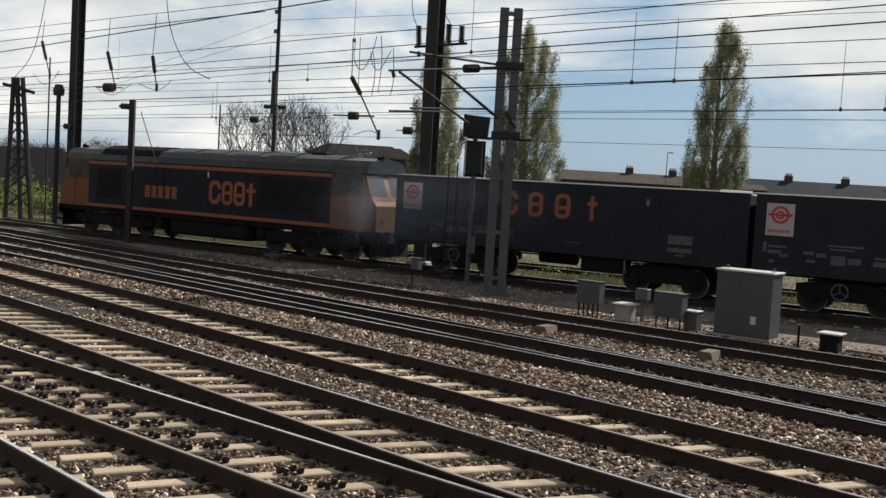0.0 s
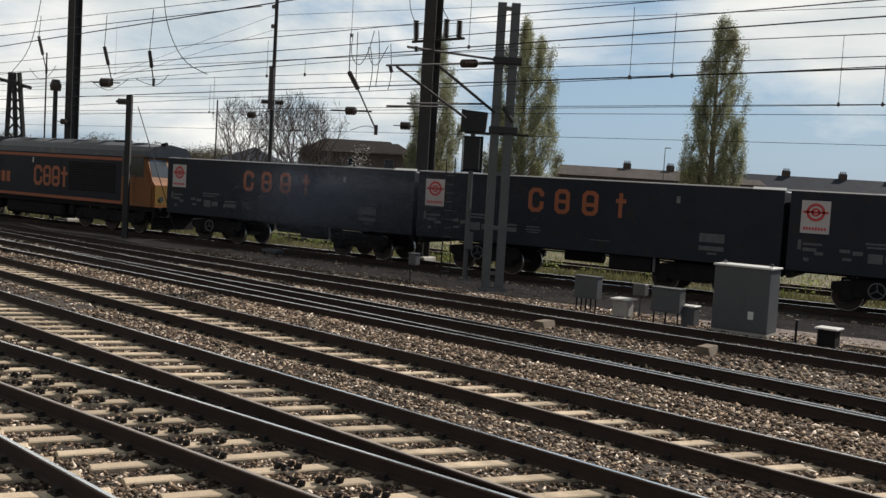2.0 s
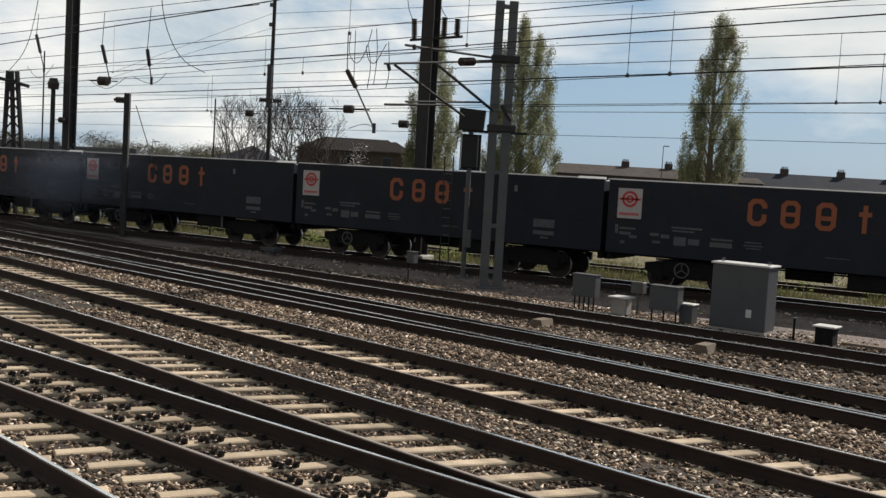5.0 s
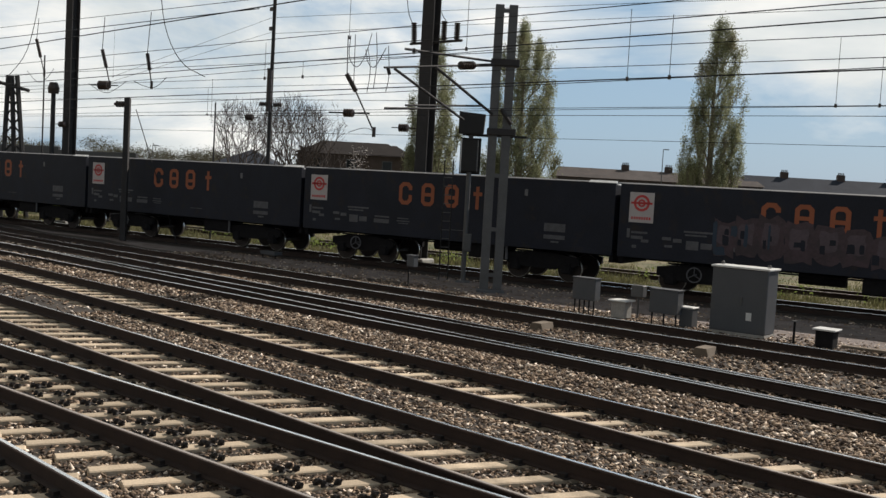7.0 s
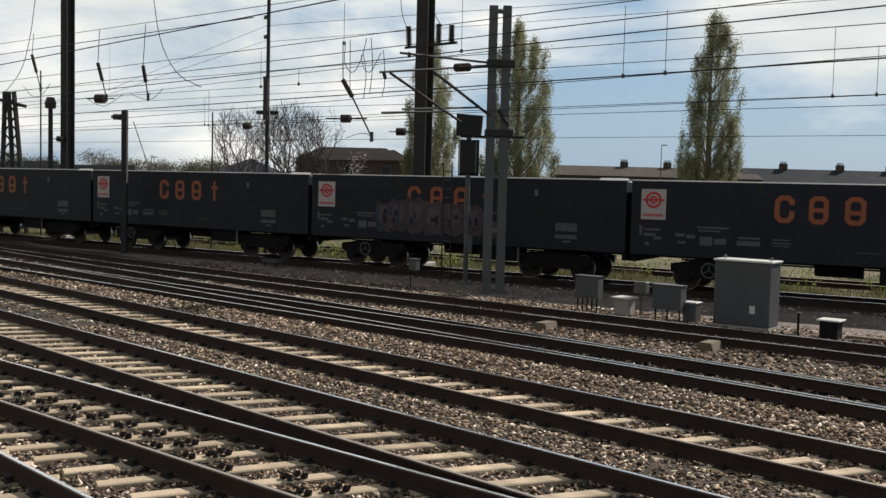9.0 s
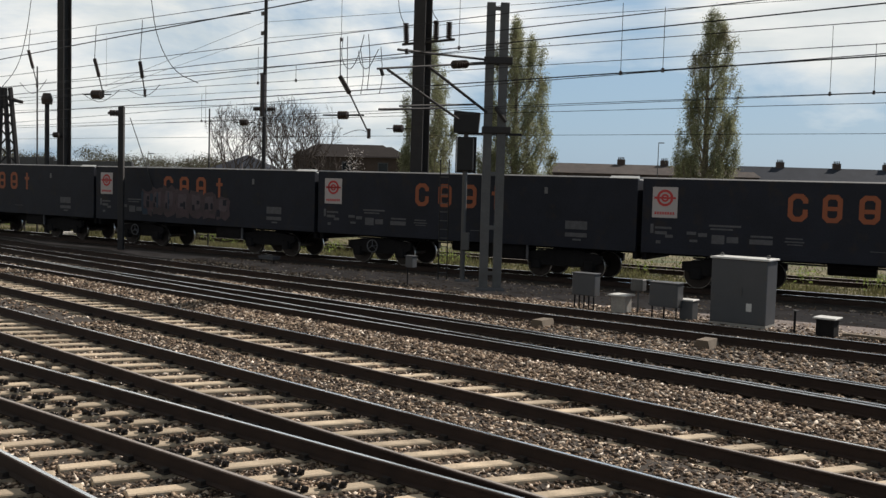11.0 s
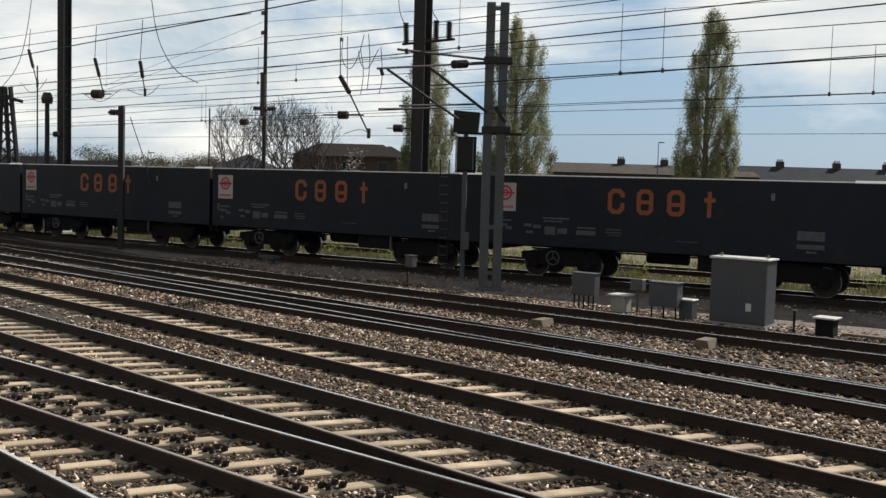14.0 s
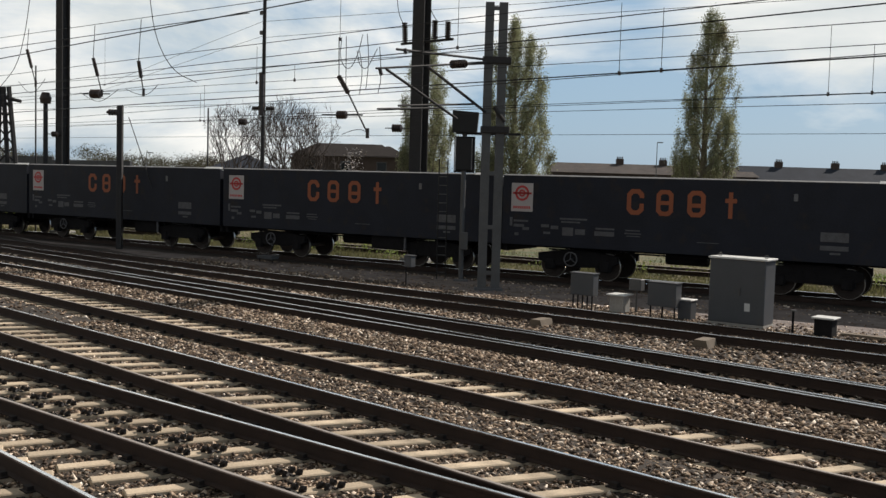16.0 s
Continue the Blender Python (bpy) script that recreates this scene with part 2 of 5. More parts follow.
M_LEAF = paint("poplar_leaf", (0.26, 0.27, 0.16), 0.7, vary=0.3, scale=0.25, fine=3, island=0.45, second=(0.22, 0.19, 0.12), cover=0.56, glow=0.5)
M_GREEN = paint("fresh_leaf", (0.20, 0.25, 0.07), 0.8, vary=0.3, scale=0.4, fine=3, island=0.45, glow=0.5)
M_TWIG = paint("bare_twig", (0.10, 0.078, 0.068), 0.9, vary=0.3, scale=1, fine=8)
M_BUSH = paint("bush_leaf", (0.10, 0.095, 0.065), 0.8, vary=0.35, scale=0.2, fine=3, island=0.5, glow=0.5)
M_BRICKWALL = paint("house_brick", (0.075, 0.055, 0.048), 0.9, vary=0.3, scale=1.5, fine=12)
M_TILE = paint("roof_tile", (0.10, 0.088, 0.084), 0.9, spec=0.1, vary=0.3, scale=0.6, fine=8, second=(0.13, 0.105, 0.095), cover=0.55)
M_HOUSE_TILE = paint("house_roof_tile", (0.034, 0.029, 0.028), 0.9, spec=0.1, vary=0.3, scale=0.6, fine=8)
M_SLATE = paint("roof_slate", (0.042, 0.048, 0.062), 0.85, spec=0.1, vary=0.25, scale=0.6, fine=8)
M_GRAFF_PINK = paint("spray_pink", (0.060, 0.036, 0.045), 0.5, vary=0.35, scale=1.5, fine=12, second=(0.04, 0.028, 0.034), cover=0.5)
M_GRAFF_PALE = paint("spray_pale", (0.085, 0.062, 0.074), 0.5, vary=0.3, scale=2.5, fine=14)
M_GRAFF_BLUE = paint("spray_blue", (0.016, 0.035, 0.062), 0.5, vary=0.3, scale=2, fine=12)

# ---- mesh tools ----


def part(name, bm, material, parent=None, label="", smooth=False):
    me = bpy.data.meshes.new(name)
    bm.to_mesh(me)
    bm.free()
    for m in material if isinstance(material, (list, tuple)) else (material,):
        me.materials.append(m)
    if smooth:
        for p in me.polygons:
            p.use_smooth = True
    ob = new(name, me)
    if parent is not None:
        ob.parent = parent
    if label:
        ob["label"] = label
    return ob


def same(ob, parent, m):
    """Another object on the same mesh."""
    o = new(ob.name.split(".")[0], ob.data)
    o.parent = parent
    o.matrix_basis = m
    return o


def box(bm, x0, x1, y0, y1, z0, z1, bevel=0.0, mat=0):
    vs = [bm.verts.new(p) for p in ((x0, y0, z0), (x1, y0, z0), (x1, y1, z0), (x0, y1, z0), (x0, y0, z1), (x1, y0, z1), (x1, y1, z1), (x0, y1, z1))]
    fs = [bm.faces.new([vs[i] for i in q]) for q in ((3, 2, 1, 0), (4, 5, 6, 7), (0, 1, 5, 4), (1, 2, 6, 5), (2, 3, 7, 6), (3, 0, 4, 7))]
    for f in fs:
        f.material_index = mat
    if bevel:
        bmesh.ops.bevel(bm, geom=list({e for f in fs for e in f.edges}), offset=bevel, segments=1, affect="EDGES")
    return bm


def B(*a, **k):
    return box(bmesh.new(), *a, **k)


def prism(bm, profile, x0, x1, axis="x", mat=0):
    """A closed profile pushed from x0 to x1 along an axis. Profile points are (y, z) for x, (x, z) for y, (x, y) for z."""
    def at(a, b, s):
        return {"x": (s, a, b), "y": (a, s, b), "z": (a, b, s)}[axis]
    A = [bm.verts.new(at(a, b, x0)) for a, b in profile]
    C = [bm.verts.new(at(a, b, x1)) for a, b in profile]
    fs = [bm.faces.new(A), bm.faces.new(C[::-1])]
    n = len(A)
    for i in range(n):
        fs.append(bm.faces.new((A[i], C[i], C[(i + 1) % n], A[(i + 1) % n])))
    for f in fs:
        f.material_index = mat
    bmesh.ops.recalc_face_normals(bm, faces=fs)
    return bm


def rod(bm, a, b, r0, r1=None, n=8, caps=True):
    """A round bar from a to b, r0 to r1 thick."""
    a, b = Vector(a), Vector(b)
    r1 = r0 if r1 is None else r1
    d = (b - a).normalized()
    u = d.orthogonal().normalized()
    v = d.cross(u)
    A, C = [], []
    for i in range(n):
        w = u * math.cos(2 * math.pi * i / n) + v * math.sin(2 * math.pi * i / n)
        A.append(bm.verts.new(a + w * r0))
        C.append(bm.verts.new(b + w * r1))
    for i in range(n):
        bm.faces.new((A[i], A[(i + 1) % n], C[(i + 1) % n], C[i]))
    if caps:
        bm.faces.new(A[::-1])
        bm.faces.new(C)
    return bm


def tube(bm, pts, radii, n=6):
    """One skin along points, with its own radius at each."""
    pts = [Vector(p) for p in pts]
    rows = []
    u = None
    for i, p in enumerate(pts):
        d = (pts[min(i + 1, len(pts) - 1)] - pts[max(i - 1, 0)]).normalized()
        u = d.orthogonal().normalized() if u is None else (u - d * u.dot(d)).normalized()
        v = d.cross(u)
        r = radii[i] if isinstance(radii, (list, tuple)) else radii
        rows.append([bm.verts.new(p + (u * math.cos(2 * math.pi * k / n) + v * math.sin(2 * math.pi * k / n)) * r) for k in range(n)])
    for A, C in zip(rows, rows[1:]):
        for k in range(n):
            bm.faces.new((A[k], A[(k + 1) % n], C[(k + 1) % n], C[k]))
    bm.faces.new(rows[0][::-1])
    bm.faces.new(rows[-1])
    return bm


def ring(bm, c, ro, ri, t, axis="y", n=24, a0=0.0, a1=360.0):
    """A flat ring, or part of one, t thick, about c."""
    k = max(3, int(n * abs(a1 - a0) / 360))
    full = abs(a1 - a0) >= 360
    rows = []
    for i in range(k + (0 if full else 1)):
        an = radians(a0 + (a1 - a0) * i / k)
        q = []
        for r, s in ((ri, -t / 2), (ro, -t / 2), (ro, t / 2), (ri, t / 2)):
            p, z = r * math.cos(an), r * math.sin(an)
            q.append(bm.verts.new({"y": (c[0] + p, c[1] + s, c[2] + z), "x": (c[0] + s, c[1] + p, c[2] + z), "z": (c[0] + p, c[1] + z, c[2] + s)}[axis]))
        rows.append(q)
    m = len(rows)
    for i in range(m if full else m - 1):
        A, C = rows[i], rows[(i + 1) % m]
        for j in range(4):
            bm.faces.new((A[j], A[(j + 1) % 4], C[(j + 1) % 4], C[j]))
    if not full:
        bm.faces.new(rows[0])
        bm.faces.new(rows[-1][::-1])
    return bm


def thing(name, label, category, group="", kind="", m=None):
    ob = new(name)
    tagged(ob, label, category, group, kind)
    if m is not None:
        ob.matrix_basis = m
    return ob


def sheet(name, verts, faces, material):
    """A mesh from numpy arrays."""
    me = bpy.data.meshes.new(name)
    v = np.asarray(verts, dtype=np.float32)
    fa = np.asarray(faces, dtype=np.int32)
    me.vertices.add(len(v))
    me.vertices.foreach_set("co", v.ravel())
    me.loops.add(fa.size)
    me.loops.foreach_set("vertex_index", fa.ravel())
    me.polygons.add(len(fa))
    me.polygons.foreach_set("loop_start", np.arange(0, fa.size, fa.shape[1], dtype=np.int32))
    me.polygons.foreach_set("loop_total", np.full(len(fa), fa.shape[1], dtype=np.int32))
    me.update(calc_edges=True)
    me.validate()
    me.materials.append(material)
    return new(name, me)


# ---- the lines of the tracks ----


def line_train(x):
    """The near rail of the train's track."""
    return 28.11 + 0.2444 * (x + 20) + 0.000994 * (x + 20) ** 2


def line_e(x):
    return 19.2 + 0.088 * (x + 18) + 0.0009 * (x + 18) ** 2


def line_turnout(x):
    """The near rail of the diverging road."""
    if x > -9:
        return 15.19
    if x > -14:
        return 15.19 - 0.0053 * (x + 9) ** 2
    return 15.0575 + 0.053 * (x + 14)


def line_cross(x):
    """The near rail of the crossover."""
    return 6.06 + 0.080 * (x + 7.8)


def straight(y):
    return lambda x: y


GAUGE = 1.505

# ---- ground ----


# the bed's cross-section: y and height; it stands higher between the tracks
BED = ((-8, -0.235), (9.5, -0.235), (9.8, -0.14), (10.55, -0.135), (10.9, -0.235), (12.75, -0.235), (13.1, -0.12), (14.2, -0.12), (15.1, -0.215), (17.0, -0.215), (17.25, -0.17), (17.9, -0.20), (18.5, -0.225))


def make_ground():
    bm = bmesh.new()
    xs = [-2500, -600, -200, -120, -80, -60, -40, -20, 0, 20, 60, 200, 600, 2500]
    ys = [-2500, -400, -60, 0, 20, 32, 40, 60, 90, 150, 300, 800, 2500]
    grid = [[bm.verts.new((x, y, -0.26)) for x in xs] for y in ys]
    for j in range(len(ys) - 1):
        for i in range(len(xs) - 1):
            bm.faces.new((grid[j][i], grid[j][i + 1], grid[j + 1][i + 1], grid[j + 1][i]))
    tagged(part("ground", bm, M_GRASS_GROUND), "dry yellow-green grass ground beyond the railway", "ground", kind="structure")
    bm = bmesh.new()
    xs = [-150 + 5 * i for i in range(43)]
    rows = [[bm.verts.new((x, y, z - 0.016)) for x in xs] for y, z in BED]
    rows.append([bm.verts.new((x, max(line_train(x) + 2.35, 18), -0.205)) for x in xs])
    rows.append([bm.verts.new((x, max(line_train(x) + 2.9, 18.4), -0.27)) for x in xs])
    for A, C in zip(rows, rows[1:]):
        for i in range(len(xs) - 1):
            bm.faces.new((A[i], A[i + 1], C[i + 1], C[i]))
    tagged(part("ballast_bed", bm, M_BALLAST), "grey-brown stone ballast bed under the tracks", "ballast", kind="structure")
    # trodden gravel and dust beside the freight line
    bm = bmesh.new()
    rng = random.Random(15)
    xs = [-70 + 1.0 * i for i in range(75)]
    rows = []
    for k in range(5):
        row = []
        for x in xs:
            lo, hi = line_e(x) + 3.7 + 0.3 * math.sin(x * 0.7), line_train(x) - 0.85
            row.append(bm.verts.new((x, lo + (max(hi, lo + 0.2) - lo) * k / 4, -0.232 + (0.035 if 0 < k < 4 else 0.0) + rng.uniform(-0.008, 0.008))))
        rows.append(row)
    for A, C in zip(rows, rows[1:]):
        for i in range(len(xs) - 1):
            bm.faces.new((A[i], A[i + 1], C[i + 1], C[i]))
    tagged(part("cess_path", bm, M_CESS, smooth=True), "pale grey-brown trodden gravel path beside the freight line", "path", kind="structure")


make_ground()


def stones(name, label, n, x0, x1, ylo, yhi, size, seed, mound=None):
    """Loose ballast, each stone an uneven eight-sided lump, with gaps where the rails run."""
    rng = np.random.default_rng(seed)
    x = rng.uniform(x0, x1, n)
    y = ylo(x) + (yhi(x) - ylo(x)) * rng.uniform(0, 1, n)
    z = -0.24 + rng.uniform(-0.035, 0.024, n) + (mound(x, y) if mound else 0)
    base = np.array([(1, 0, 0), (-1, 0, 0), (0, 1, 0), (0, -1, 0), (0, 0, 1), (0, 0, -1)], float)
    tri = np.array([(0, 2, 4), (2, 1, 4), (1, 3, 4), (3, 0, 4), (2, 0, 5), (1, 2, 5), (3, 1, 5), (0, 3, 5)])
    r = size * rng.uniform(0.55, 1.25, n)
    v = base[None] * (r[:, None, None] * rng.uniform(0.6, 1.25, (n, 6, 1)))
    v += rng.normal(0, 0.22, (n, 6, 3)) * r[:, None, None]
    a = rng.uniform(0, 2 * np.pi, n)
    t = rng.uniform(-0.6, 0.6, n)
    c, s, ct, st = np.cos(a), np.sin(a), np.cos(t), np.sin(t)
    vx, vy, vz = v[..., 0] * 1.5, v[..., 1] * 0.8, v[..., 2] * 0.6     # flaky, longer than wide
    vx, vz = vx * ct[:, None] + vz * st[:, None], -vx * st[:, None] + vz * ct[:, None]
    X = vx * c[:, None] - vy * s[:, None] + x[:, None]
    Y = vx * s[:, None] + vy * c[:, None] + y[:, None]
    V = np.stack([X, Y, vz + z[:, None]], -1).reshape(-1, 3)
    F = (tri[None] + 6 * np.arange(n)[:, None, None]).reshape(-1, 3)
    return tagged(sheet(name, V, F, M_STONE), label, "ballast", kind="stuff")


def hump(x, y):
    return np.interp(y, [q[0] for q in BED], [q[1] + 0.235 for q in BED])


stones("ballast_near", "brown and grey ballast stones between the sleepers", 112000, -21, -1.5, lambda x: np.full_like(x, 3.0), lambda x: np.full_like(x, 14.8), 0.035, 3, lambda x, y: hump(x, y) - 0.012)
stones("ballast_foreground", "brown ballast stones round the nearest sleepers", 26000, -9.5, -1.5, lambda x: np.full_like(x, 3.0), lambda x: np.full_like(x, 7.6), 0.038, 8, lambda x, y: hump(x, y) - 0.016)
stones("ballast_mid", "brown ballast stones between the far tracks", 62000, -34, 0, lambda x: np.full_like(x, 12.0), lambda x: 24.0 + 0.22 * (x + 15), 0.046, 4, hump)
stones("ballast_far", "ballast stones along the distant tracks", 22000, -58, -20, lambda x: np.full_like(x, 7.5), lambda x: 22.5 + 0.14 * (x + 20), 0.046, 5, hump)
stones("ballast_cess", "pale grey and brown stones in the cess beside the freight line", 19000, -36, -1, lambda x: np.array([line_e(v) + 1.9 for v in x]), lambda x: np.array([line_train(v) - 0.75 for v in x]), 0.047, 6, hump)

# ---- tracks ----
RAIL = ((-0.07, -0.19), (0.07, -0.19), (0.07, -0.175), (0.012, -0.155), (0.010, -0.045), (0.036, -0.03), (0.036, -0.006), (0.032, 0.0),
        (0.014, 0.0), (-0.014, 0.0), (-0.034, -0.005), (-0.036, -0.03), (-0.010, -0.045), (-0.012, -0.155), (-0.07, -0.175))


def rail_mesh(line, x0, x1, step=1.5, shift=0.0, worn=(7, 8, 9)):
    bm = bmesh.new()
    n = max(1, int((x1 - x0) / step))
    rows = []
    for i in range(n + 1):
        x = x0 + (x1 - x0) * i / n
        a = math.atan2(line(x + 0.5) - line(x - 0.5), 1.0)
        rows.append([bm.verts.new((x - math.sin(a) * (p + shift), line(x) + math.cos(a) * (p + shift), z)) for p, z in RAIL])
    k = len(RAIL)
    for A, C in zip(rows, rows[1:]):
        for j in range(k):
            f = bm.faces.new((A[j], A[(j + 1) % k], C[(j + 1) % k], C[j]))
            f.material_index = 1 if j in worn else 0
    bm.faces.new(rows[0])
    bm.faces.new(rows[-1][::-1])
    bmesh.ops.recalc_face_normals(bm, faces=bm.faces[:])
    return bm


def sleeper_mesh(material, length=2.5, width=0.21, extra=0.0):
    bm = box(bmesh.new(), -width / 2, width / 2, -length / 2 - extra, length / 2, -0.35, -0.195, bevel=0.015)
    me = bpy.data.meshes.new("sleeper")
    bm.to_mesh(me)
    bm.free()
    me.materials.append(material)
    return me


def chair_mesh():
    """Baseplate with two clips at a rail seat."""
    bm = bmesh.new()
    box(bm, -0.09, 0.09, -0.17, 0.17, -0.195, -0.182)
    for s in (-1, 1):
        box(bm, -0.05, 0.05, s * 0.11 - 0.035, s * 0.11 + 0.035, -0.182, -0.135)
    me = bpy.data.meshes.new("rail_chair")
    bm.to_mesh(me)
    bm.free()
    me.materials.append(M_IRON)
    return me


CHAIR = chair_mesh()


def fixing_mesh():
    """Spare bolts and clips left on a sleeper."""
    bm = bmesh.new()
    for dx, dy, lean in ((-0.07, -0.09, 0.03), (0.06, -0.08, -0.02), (-0.05, 0.08, 0.02), (0.07, 0.09, 0.03)):
        rod(bm, (dx, dy, -0.196), (dx + lean, dy, -0.150), 0.047, 0.036, n=6)
        rod(bm, (dx + lean - 0.05, dy + 0.01, -0.155), (dx + lean + 0.05, dy - 0.02, -0.135), 0.024, n=5)
    box(bm, -0.11, 0.11, -0.02, 0.02, -0.196, -0.178)
    me = bpy.data.meshes.new("fixing")
    bm.to_mesh(me)
    bm.free()
    me.materials.append(M_IRON)
    return me


FIXING = fixing_mesh()


def make_track(label, line, x0, x1, phase, material, pitch=0.683, length=2.5, s0=None, s1=None, chairs_to=None, spare=False, sunk=0.0, near=None, far=None, skew=0.0, worn=(7, 8, 9), extra=0.0):
    tr = thing("railway_track", label, "railway track", "tracks", "structure")
    part("rail", rail_mesh(line, x0, x1, worn=worn), (M_RAILSIDE, near or M_RAILTOP), tr, "rusty steel rail with a polished head")
    part("rail", rail_mesh(line, x0, x1, shift=GAUGE, worn=worn), (M_RAILSIDE, far or M_RAILTOP), tr, "rusty steel rail with a polished head")
    me = sleeper_mesh(material, length, extra=extra)
    s0, s1 = x0 if s0 is None else s0, x1 if s1 is None else s1
    rng = random.Random(int(phase * 100) + 5)
    k = math.ceil((s0 - phase) / pitch)
    while phase + k * pitch < s1:
        x = phase + k * pitch + rng.uniform(-0.02, 0.02)
        a = math.degrees(math.atan2(line(x + 0.5) - line(x - 0.5), 1.0))
        c = Vector((x, line(x), 0)) + Vector((-math.sin(radians(a)), math.cos(radians(a)), 0)) * GAUGE / 2
        o = new("sleeper", me)
        o.parent, o.matrix_basis = tr, pose(c.x, c.y, rng.uniform(-0.006, 0.004) - sunk, 0, 0, a - skew + rng.uniform(-0.8, 0.8))
        if chairs_to is not None and -chairs_to < x:
            for s in (-GAUGE / 2, GAUGE / 2):
                s /= math.cos(radians(skew))
                ch = new("rail_chair", CHAIR)
                ch.parent = tr
                ch.matrix_basis = pose(c.x - math.sin(radians(a - skew)) * s, c.y + math.cos(radians(a - skew)) * s, 0, 0, 0, a)
        if spare and x > -16:
            for s in (-0.34, 0.10):
                if rng.random() < 0.12:
                    continue
                fx = new("fixing", FIXING)
                fx.parent = tr
                fx.matrix_basis = pose(c.x - math.sin(radians(a - skew)) * s, c.y + math.cos(radians(a - skew)) * s, 0, 0, 0, a + rng.uniform(-8, 8))
        k += 1
    return tr


make_track("plain straight track on pale sleepers at the platform side", straight(4.5 - GAUGE), -60, 12, -9.2, M_SLEEPER, s0=-20, s1=0, chairs_to=14, skew=24, worn=(7, 8))
make_track("crossover track with pale sleepers joining the next line", line_cross, -60, -5.2, -9.6, M_SLEEPER, s0=-30, s1=-6, chairs_to=18, skew=24, worn=(7, 8), spare=True, near=M_RAILDULL, extra=0.45)
make_track("straight running track on pale concrete sleepers", straight(7.885), -70, 12, -12.0, M_SLEEPER, s0=-60, s1=0, chairs_to=20, skew=24, worn=(7, 8), near=M_RAILDULL)
make_track("straight running track with sleepers deep in ballast", straight(11.10), -80, 12, -9.0, M_SLEEPER, s0=-55, s1=2, chairs_to=22, skew=24, worn=(7, 8), near=M_RAILDULL)
make_track("straight main track through a set of points", straight(15.365), -90, 14, -9.3, M_TIMBER, s0=-50, s1=4, sunk=0.045)
make_track("diverging track of the points with polished rails", line_turnout, -90, 14, -9.0, M_TIMBER, s0=-50, s1=-20, sunk=0.045)
make_track("rusty siding track curving away behind the signal boxes", line_e, -52, 16, -9.0, M_TIMBER, s0=-40, s1=4, sunk=0.045)
make_track("freight line track on which the goods train runs", line_train, -120, 40, -9.1, M_TIMBER, s0=-62, s1=5, sunk=0.045)
make_track("overgrown old siding in the grass beyond the freight line", lambda x: line_train(x) + 6.6, -60, 20, -9.1, M_TIMBER, s0=-40, s1=0, sunk=0.08, near=M_RAILDULL, far=M_RAILDULL)

# ---- the train's way ----
_xs = np.linspace(-190, 90, 14001)
_ys = line_train(_xs)
_arc = np.concatenate([[0], np.cumsum(np.hypot(np.diff(_xs), np.diff(_ys)))])
_arc -= np.interp(-20, _xs, _arc)


def on_line(s):
    """The point of the track's middle at s metres along the line."""
    x = float(np.interp(s, _arc, _xs))
    a = math.atan(0.2444 + 0.001988 * (x + 20))
    return x - math.sin(a) * GAUGE / 2, line_train(x) + math.cos(a) * GAUGE / 2


def vehicle_pose(s, half):
    x0, y0 = on_line(s - half)
    x1, y1 = on_line(s + half)
    return pose((x0 + x1) / 2, (y0 + y1) / 2, 0, 0, 0, math.degrees(math.atan2(y1 - y0, x1 - x0)))


def travel(t):
    """How far the train has gone by t seconds, in metres along the line (it runs towards -x)."""
    u = t / 8
    return u * (-47.9185 + u * (-5.3605 + u * (2.9489 - u * 0.5201)))


# ---- rolling stock ----


def wheelset(parent, x, r):
    bm = bmesh.new()
    for s in (-0.7525, 0.7525):
        rod(bm, (0, s - 0.065, 0), (0, s + 0.065, 0), r - 0.01, n=28)
        rod(bm, (0, s * 0.955 - 0.01, 0), (0, s * 0.955 + 0.01, 0), r + 0.025, n=28)
        rod(bm, (0, s - 0.09, 0), (0, s + 0.09, 0), 0.13, n=12)
        ring(bm, (0, s * 1.055, 0), r - 0.01, r - 0.09, 0.05, n=28)
        for q in range(4):
            an = q * math.pi / 2
            rod(bm, (math.cos(an) * r * 0.55, s * 1.07, math.sin(an) * r * 0.55), (math.cos(an) * r * 0.55, s * 1.10, math.sin(an) * r * 0.55), 0.035, n=6)
    rod(bm, (0, -0.75, 0), (0, 0.75, 0), 0.075, n=10)
    ws = part("wheelset", bm, M_WHEEL, parent)
    for s in (-0.7525, 0.7525):
        part("tyre", ring(bmesh.new(), (0, s, 0), r + 0.004, r - 0.02, 0.11, n=32), M_TYRE, ws, "steel tyre with polished tread")
    ws.location = (x, 0, r)
    return ws


def frame_block(bm, x, z, w, h, t, y, d):
    """A hollow block with cut corners, lying on the face at y."""
    c = w * 0.24

    def eight(x0, x1, z0, z1, c):
        return [(x0 + c, z0), (x1 - c, z0), (x1, z0 + c), (x1, z1 - c), (x1 - c, z1), (x0 + c, z1), (x0, z1 - c), (x0, z0 + c)]
    O, I = eight(x, x + w, z, z + h, c), eight(x + t, x + w - t, z + t, z + h - t, c * 0.45)
    V = [[bm.verts.new((p, yy, q)) for p, q in ring_] for yy in (y - d, y) for ring_ in (O, I)]
    of, inf, ob_, ib = V
    for i in range(8):
        j = (i + 1) % 8
        for q in ((of[i], of[j], inf[j], inf[i]), (ob_[i], ib[i], ib[j], ob_[j]), (of[i], ob_[i], ob_[j], of[j]), (inf[i], inf[j], ib[j], ib[i])):
            bm.faces.new(q)
    bmesh.ops.recalc_face_normals(bm, faces=bm.faces[:])


